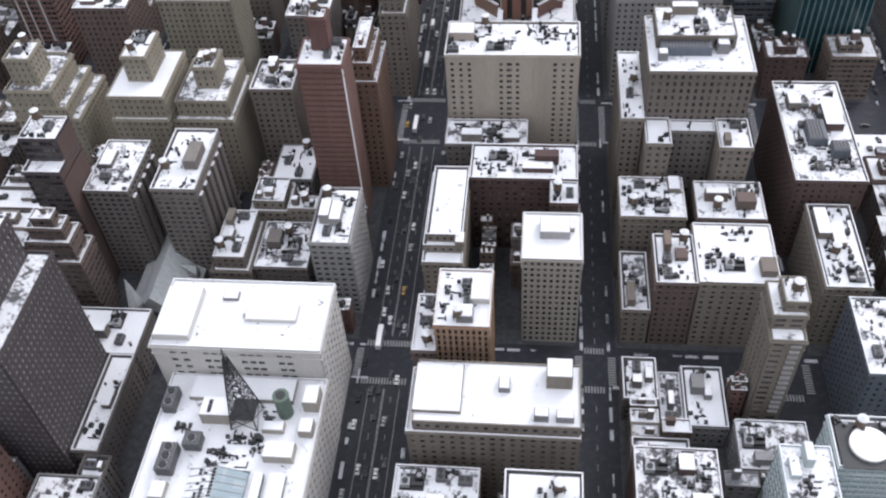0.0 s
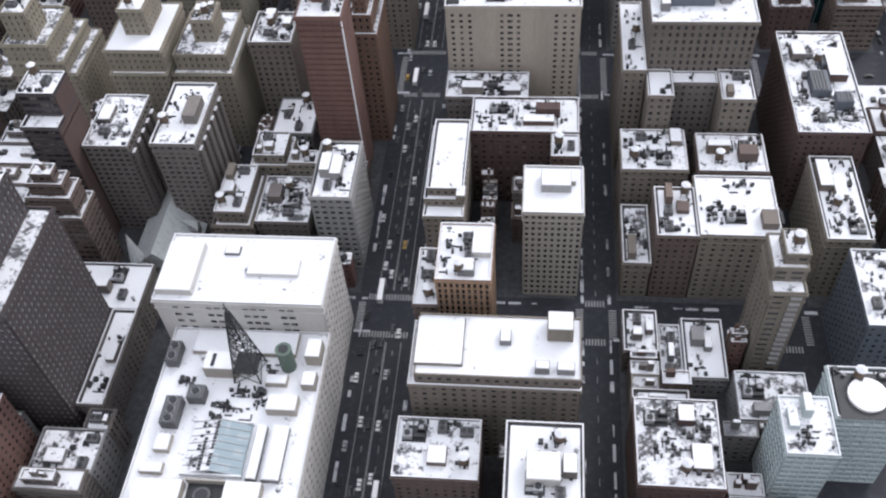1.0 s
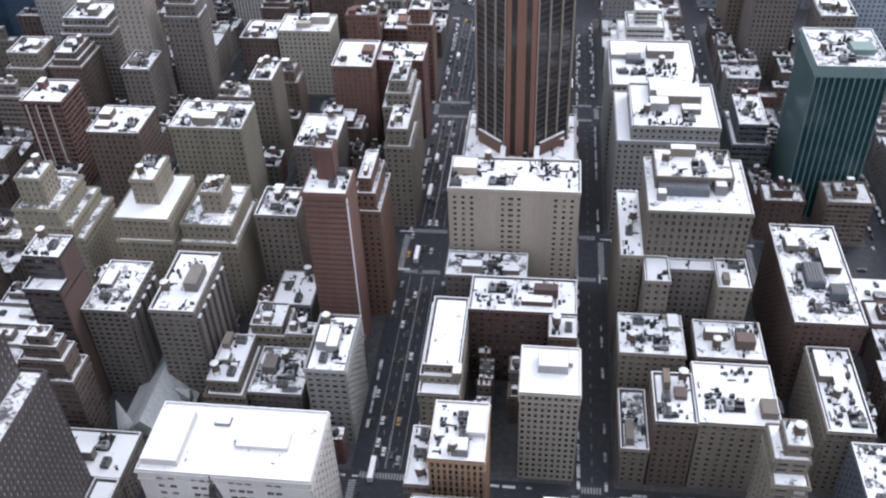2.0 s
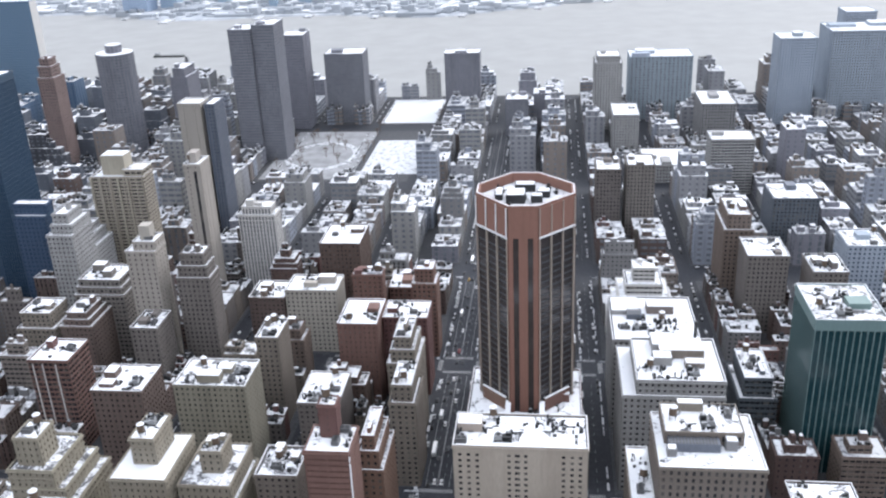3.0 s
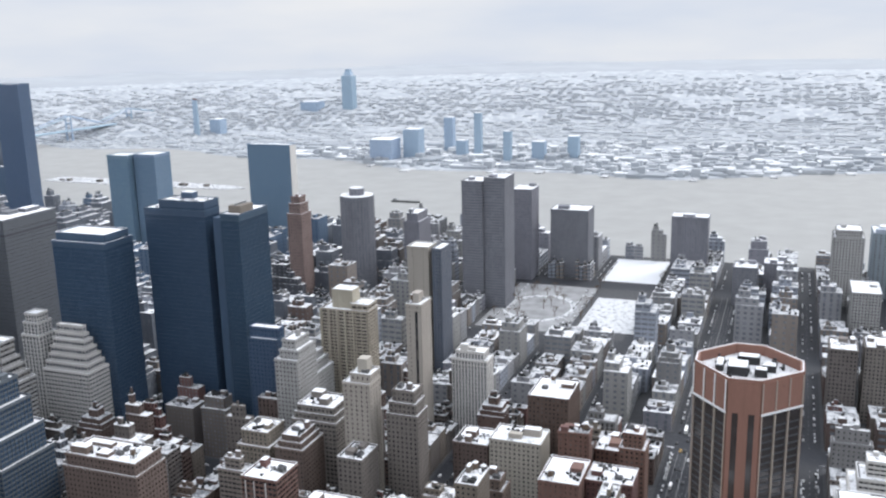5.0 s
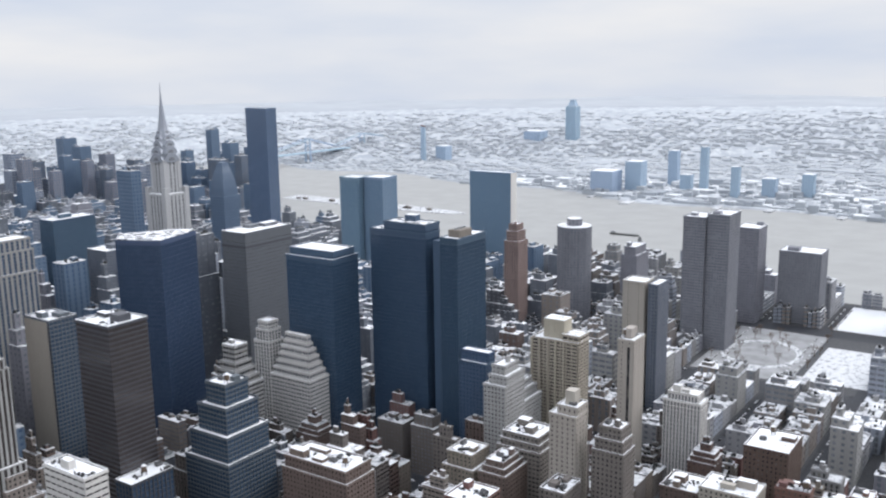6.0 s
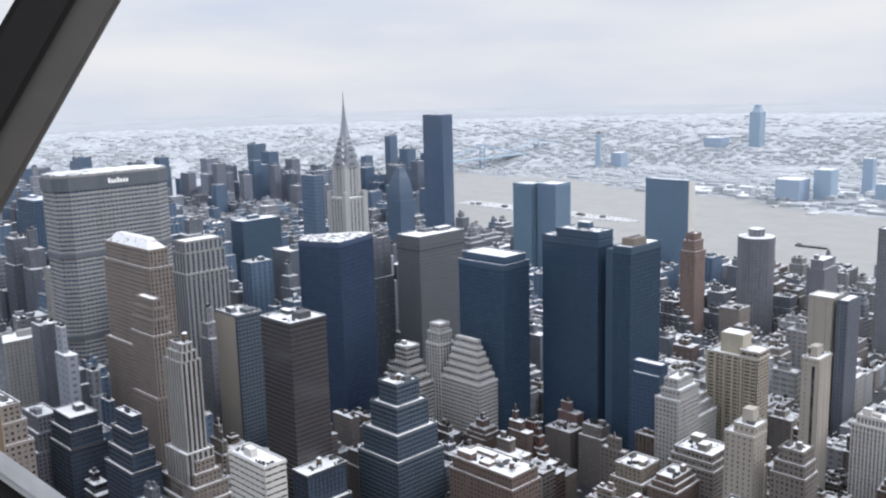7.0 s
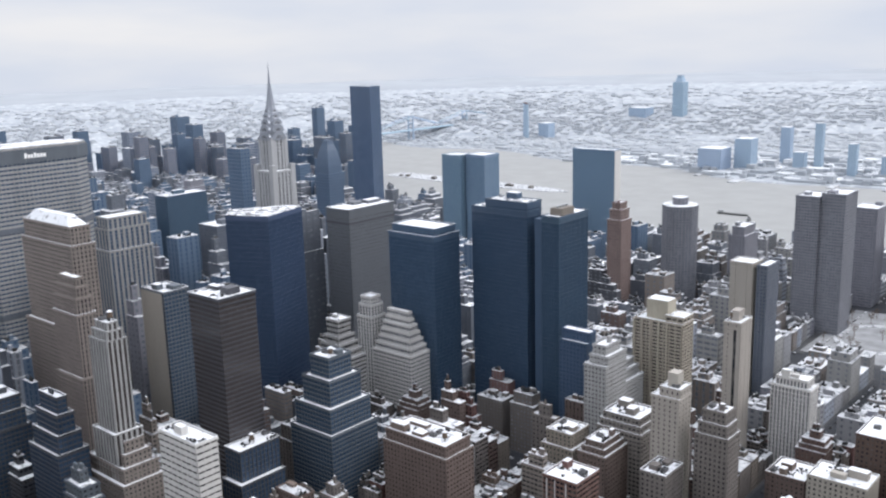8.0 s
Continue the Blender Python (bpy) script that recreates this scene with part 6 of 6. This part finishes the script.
def snow_banks():
    """Ridges of ploughed snow along the kerbs of the near blocks."""
    rng = random.Random(12)
    for (sa, wa), (sb, wb) in zip(STREETS, STREETS[1:]):
        for (aa, va), (ab, vb) in zip(AVENUES[:6], AVENUES[1:7]):
            x0, x1, y0, y1 = sa + wa / 2, sb - wb / 2, aa + va / 2, ab - vb / 2
            if math.hypot((x0 + x1) / 2, (y0 + y1) / 2) > 640 or not in_view((x0 + x1) / 2, (y0 + y1) / 2, 4):
                continue
            out = []
            for a, b, fixed, along in ((y0, y1, x0 - 3.2, 1), (y0, y1, x1 + 3.2, 1), (x0, x1, y0 - 3.2, 0), (x0, x1, y1 + 3.2, 0)):
                u = a - 2
                while u < b + 2:
                    n, w = rng.uniform(2, 9), rng.uniform(0.25, 0.8)
                    if rng.random() < 0.6:
                        out.append((fixed - w, fixed + w, u, u + n, 0, rng.uniform(0.3, 0.8)) if along else (u, u + n, fixed - w, fixed + w, 0, rng.uniform(0.3, 0.8)))
                    u += n + rng.uniform(1, 5)
            tagged(new("snow_bank", boxes_mesh("snow_bank", out, SNOW["old"])), "low ridges of ploughed grey snow along the kerb", "snow", kind="stuff")


def parked_rows():
    """Cars with snow on their roofs along the kerbs of the farther streets, too many to count."""
    rng = random.Random(31)
    shade = {"dark": plain_material("dark_car_paint", (0.03, 0.031, 0.034), 0.4), "pale": plain_material("pale_car_paint", (0.42, 0.425, 0.43), 0.4), "snowed": SNOW["cap"]}
    rows = {key: [] for key in shade}
    spots = []
    for sx, sw in STREETS:
        if -420 < sx < 260:
            for side in (-1, 1):
                spots += [(sx + side * (sw / 2 - 4.6), y, 0) for y in np.arange(300 if abs(sx) > 70 else 520, 1280, 6.6)]
    for ay, aw in AVENUES[2:6]:
        for side in (-1, 0, 1):
            spots += [(x, ay + side * (aw / 2 - 5.0), 1) for x in np.arange(-420, 260, 7.2)]
    for x, y, across in spots:
        if rng.random() < 0.45 or not in_view(x, y):
            continue
        if (not across and any(abs(y - a) < w / 2 + 6 for a, w in AVENUES)) or (across and any(abs(x - a) < w / 2 + 4 for a, w in STREETS)):
            continue
        u, v = (2.2, 0.9) if across else (0.9, 2.2)
        body, lid = rng.choice((("dark", "dark"), ("dark", "snowed"), ("pale", "pale"), ("dark", "snowed"), ("pale", "snowed")))
        rows[body].append((x - u, x + u, y - v, y + v, 0.3, 0.95))
        rows[lid].append((x - u * 0.6, x + u * 0.6, y - v * 0.6, y + v * 0.6, 0.95, 1.5))
    top = thing("parked_cars", 0, 0, 0, "rows of parked cars, some under snow, along far kerbs", "cars", kind="stuff")
    for key, boxes in rows.items():
        tagged(part(key + "_cars", boxes, shade[key], top), kind="stuff")


markings()
snow_banks()
traffic()
parked_rows()


# ---------------------------------------------------------------- river and far shore
def bare_tree():
    rng = random.Random(4)
    top = thing("tree", 0, 0, 0, "bare leafless winter tree", "tree", "bare trees in the park")
    part("trunk", prism(ring(0.28, 7), 0, 4.5, None, ring(0.18, 7)), TIMBER, top)
    bm = bmesh.new()

    def limb(a, d, length, r, depth):
        b = a + d * length
        bmesh.ops.create_cone(bm, cap_ends=True, segments=4, radius1=r, radius2=r * 0.6, depth=length, matrix=Matrix.Translation((a + b) / 2) @ d.to_track_quat("Z", "Y").to_matrix().to_4x4())
        if depth:
            for _ in range(4):
                e = (d + Vector((rng.uniform(-1, 1), rng.uniform(-1, 1), rng.uniform(-0.2, 0.8))) * 0.75).normalized()
                limb(b, e, length * rng.uniform(0.6, 0.8), r * 0.6, depth - 1)

    for i in range(5):
        limb(Vector((0, 0, 4.2)), Vector((math.cos(i * 1.26) * 0.6, math.sin(i * 1.26) * 0.6, 1)).normalized(), 2.6, 0.13, 2)
    part("crown", bm, TIMBER, top)
    return top


def river_things():
    tree, rng = bare_tree(), random.Random(6)
    tree.matrix_basis = pose(-300, 990, 0)
    for i in range(38):
        x, y = (rng.uniform(-325, -245), rng.uniform(960, 1120)) if i < 22 else (rng.choice((-218, -148)) + rng.uniform(-3, 3), rng.uniform(960, 1290))
        copy_thing(tree, Matrix.Translation((x, y, 0)) @ Matrix.Rotation(rng.uniform(0, 6), 4, "Z") @ Matrix.Scale(rng.uniform(0.9, 1.5), 4))
    barge = thing("barge", -712, 1656, -2.6, "long dark barge on the grey river", "boat")
    part("hull", prism([(-28, -4), (24, -5), (30, 0), (24, 5), (-28, 4)], 0, 2.6, None, [(-29, -4.5), (25, -5.5), (32, 0), (25, 5.5), (-29, 4.5)]), DARK_METAL, barge)
    part("deckhouse", [(-26, -18, -3, 3, 2.6, 7)], METAL, barge)
    island = thing("island", -1350, 1725, -3, "long narrow snow-covered island in the river", "island", kind="structure")
    part("land", prism([(-330, -12), (0, -32), (190, -22), (225, 0), (190, 20), (0, 42), (-330, 50)], -0.5, 1.6), SNOW["old"], island)
    for i in range(12):
        x = rng.uniform(-300, 150)
        part("low_house", [(x - 5, x + 5, -4, 5, 1.6, 4 + rng.uniform(0, 3))], WALLS["grey brown brick"], island)
    # the long steel bridge to the north, its grey paled for haze
    bridge = thing("bridge", -2230, 2560, -3, "grey steel cantilever bridge over the river", "bridge")
    for k in (-150, 150):
        for s in (-11, 11):
            part("tower_leg", prism(ring(4, 8, s, k), 0, 88, None, ring(1.8, 8, s, k)), WALLS["hazy pale panel"], bridge)
        part("tower_tie", [(-11, 11, k - 2, k + 2, 60, 64)], WALLS["hazy pale panel"], bridge)
    part("deck", [(-12, 12, -330, 620, 36, 40)], WALLS["hazy pale panel"], bridge)
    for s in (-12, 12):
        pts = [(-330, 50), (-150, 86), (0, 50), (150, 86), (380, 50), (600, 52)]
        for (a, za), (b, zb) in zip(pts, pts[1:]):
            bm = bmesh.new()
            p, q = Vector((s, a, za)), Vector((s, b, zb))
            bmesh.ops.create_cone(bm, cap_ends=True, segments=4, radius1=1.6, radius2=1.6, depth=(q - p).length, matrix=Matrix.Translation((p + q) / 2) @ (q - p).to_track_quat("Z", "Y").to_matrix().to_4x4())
            part("chord", bm, WALLS["hazy pale panel"], bridge)
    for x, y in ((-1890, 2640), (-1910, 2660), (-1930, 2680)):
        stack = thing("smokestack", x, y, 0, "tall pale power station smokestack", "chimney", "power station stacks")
        part("shaft", prism(ring(6, 12), 0, 118, None, ring(4, 12)), WALLS["hazy pale panel"], stack)
        part("rim", prism(ring(4.6, 12), 118, 121), WALLS["red brick"], stack)
    for i in range(9):
        x = -1000 + i * 160 + rng.uniform(-40, 40)
        y = east_bank(x)
        pier = thing("pier", x, y - 8, -3, "low snow-dusted river pier", "pier", "piers on the far bank")
        part("deck", [(-rng.uniform(6, 12), rng.uniform(6, 12), -rng.uniform(15, 30), 22, 0, 3.2)], SNOW["old"], pier)


river_things()


# ---------------------------------------------------------------- at the camera: safety rail bars and a stone pier
def towards(az, el, d):
    a, e = radians(az), radians(el)
    return Vector(EYE) + Vector((-math.sin(a) * math.cos(e), math.cos(a) * math.cos(e), math.sin(e))) * d


def rail_bar(name, a, b, width, depth, parent, mat, shift=0.0, start=0.0):
    """A flat bar from a to b that faces the deck."""
    p, q = towards(*a, 0.8), towards(*b, 0.8)
    u = (q - p).normalized()
    out = ((p + q) / 2 - Vector(EYE)).normalized()
    s = u.cross(out).normalized()
    bm = bmesh.new()
    base = [(-width / 2, start), (width / 2, start), (width / 2, start + depth), (-width / 2, start + depth)]
    rings = [[bm.verts.new(e + s * (x + shift) + out * y - Vector((0, 0.12, 324.2))) for x, y in base] for e in (p, q)]
    bm.faces.new(rings[0])
    bm.faces.new(list(reversed(rings[1])))
    for i in range(4):
        bm.faces.new((rings[0][i], rings[1][i], rings[1][(i + 1) % 4], rings[0][(i + 1) % 4]))
    bmesh.ops.recalc_face_normals(bm, faces=bm.faces)
    bmesh.ops.bevel(bm, geom=list(bm.edges), offset=0.004, segments=2, affect="EDGES")
    return part(name, bm, mat, parent)


def lookout():
    grey = plain_material("grey_rail_paint", (0.062, 0.058, 0.056), 0.45, 0.2, 0.1, 30.0)
    pale = plain_material("worn_steel_rail", (0.34, 0.35, 0.37), 0.4, 0.5, 0.15, 30.0)
    black = plain_material("rail_shade_black", (0.004, 0.004, 0.0045), 0.95, 0, 0.1, 30.0)
    stone = wall_material("weathered_limestone", (0.21, 0.165, 0.115), spread=0.0)
    tower = thing("lookout_tower", 0, -20, 0, "limestone tower that carries the lookout terrace", "building")
    part("shaft", [(-24, 20, -22, 20.1, 0, 323.4)], stone, tower)
    part("parapet", [(-24, 20, 19.95, 20.22, 323.4, 324.2)], stone, tower)
    at = towards(76.6, -9.0, 14.0)
    wing = part("corner_pier", [(-1.4, 1.06, -0.8, 0.8, -324, -0.6), (-1.5, 1.0, -0.9, 0.9, -0.6, 0.0)], stone, tower)
    wing.matrix_basis = pose(at.x, at.y + 20, at.z, 0, 0, 72)
    rail = thing("safety_fence", 0, 0.12, 324.2, "dark slanting safety fence bars close to the lens", "fence")
    rail_bar("bar", (58.56, 13.65), (81.87, -21.22), 0.062, 0.02, rail, grey, 0.0)
    # black strip painted as the bar's shaded underside
    rail_bar("bar_shade", (58.56, 13.65), (81.87, -21.22), 0.035, 0.012, rail, black, -0.0135, -0.0115)
    rail_bar("lower_bar", (78.2, -13.8), (63.4, -28.34), 0.016, 0.014, rail, pale, 0.006, -0.012)
    # black strip below the pale rail
    rail_bar("lower_dark_bar", (78.2, -13.8), (63.4, -28.34), 0.04, 0.02, rail, black, -0.016)
    far = towards(79.5, -17.0, 0.82) - Vector((0, 0.12, 324.2))
    part("post", [(far.x - 0.03, far.x + 0.03, far.y - 0.03, far.y + 0.03, -0.02, far.z + 0.12)], grey, rail)


lookout()
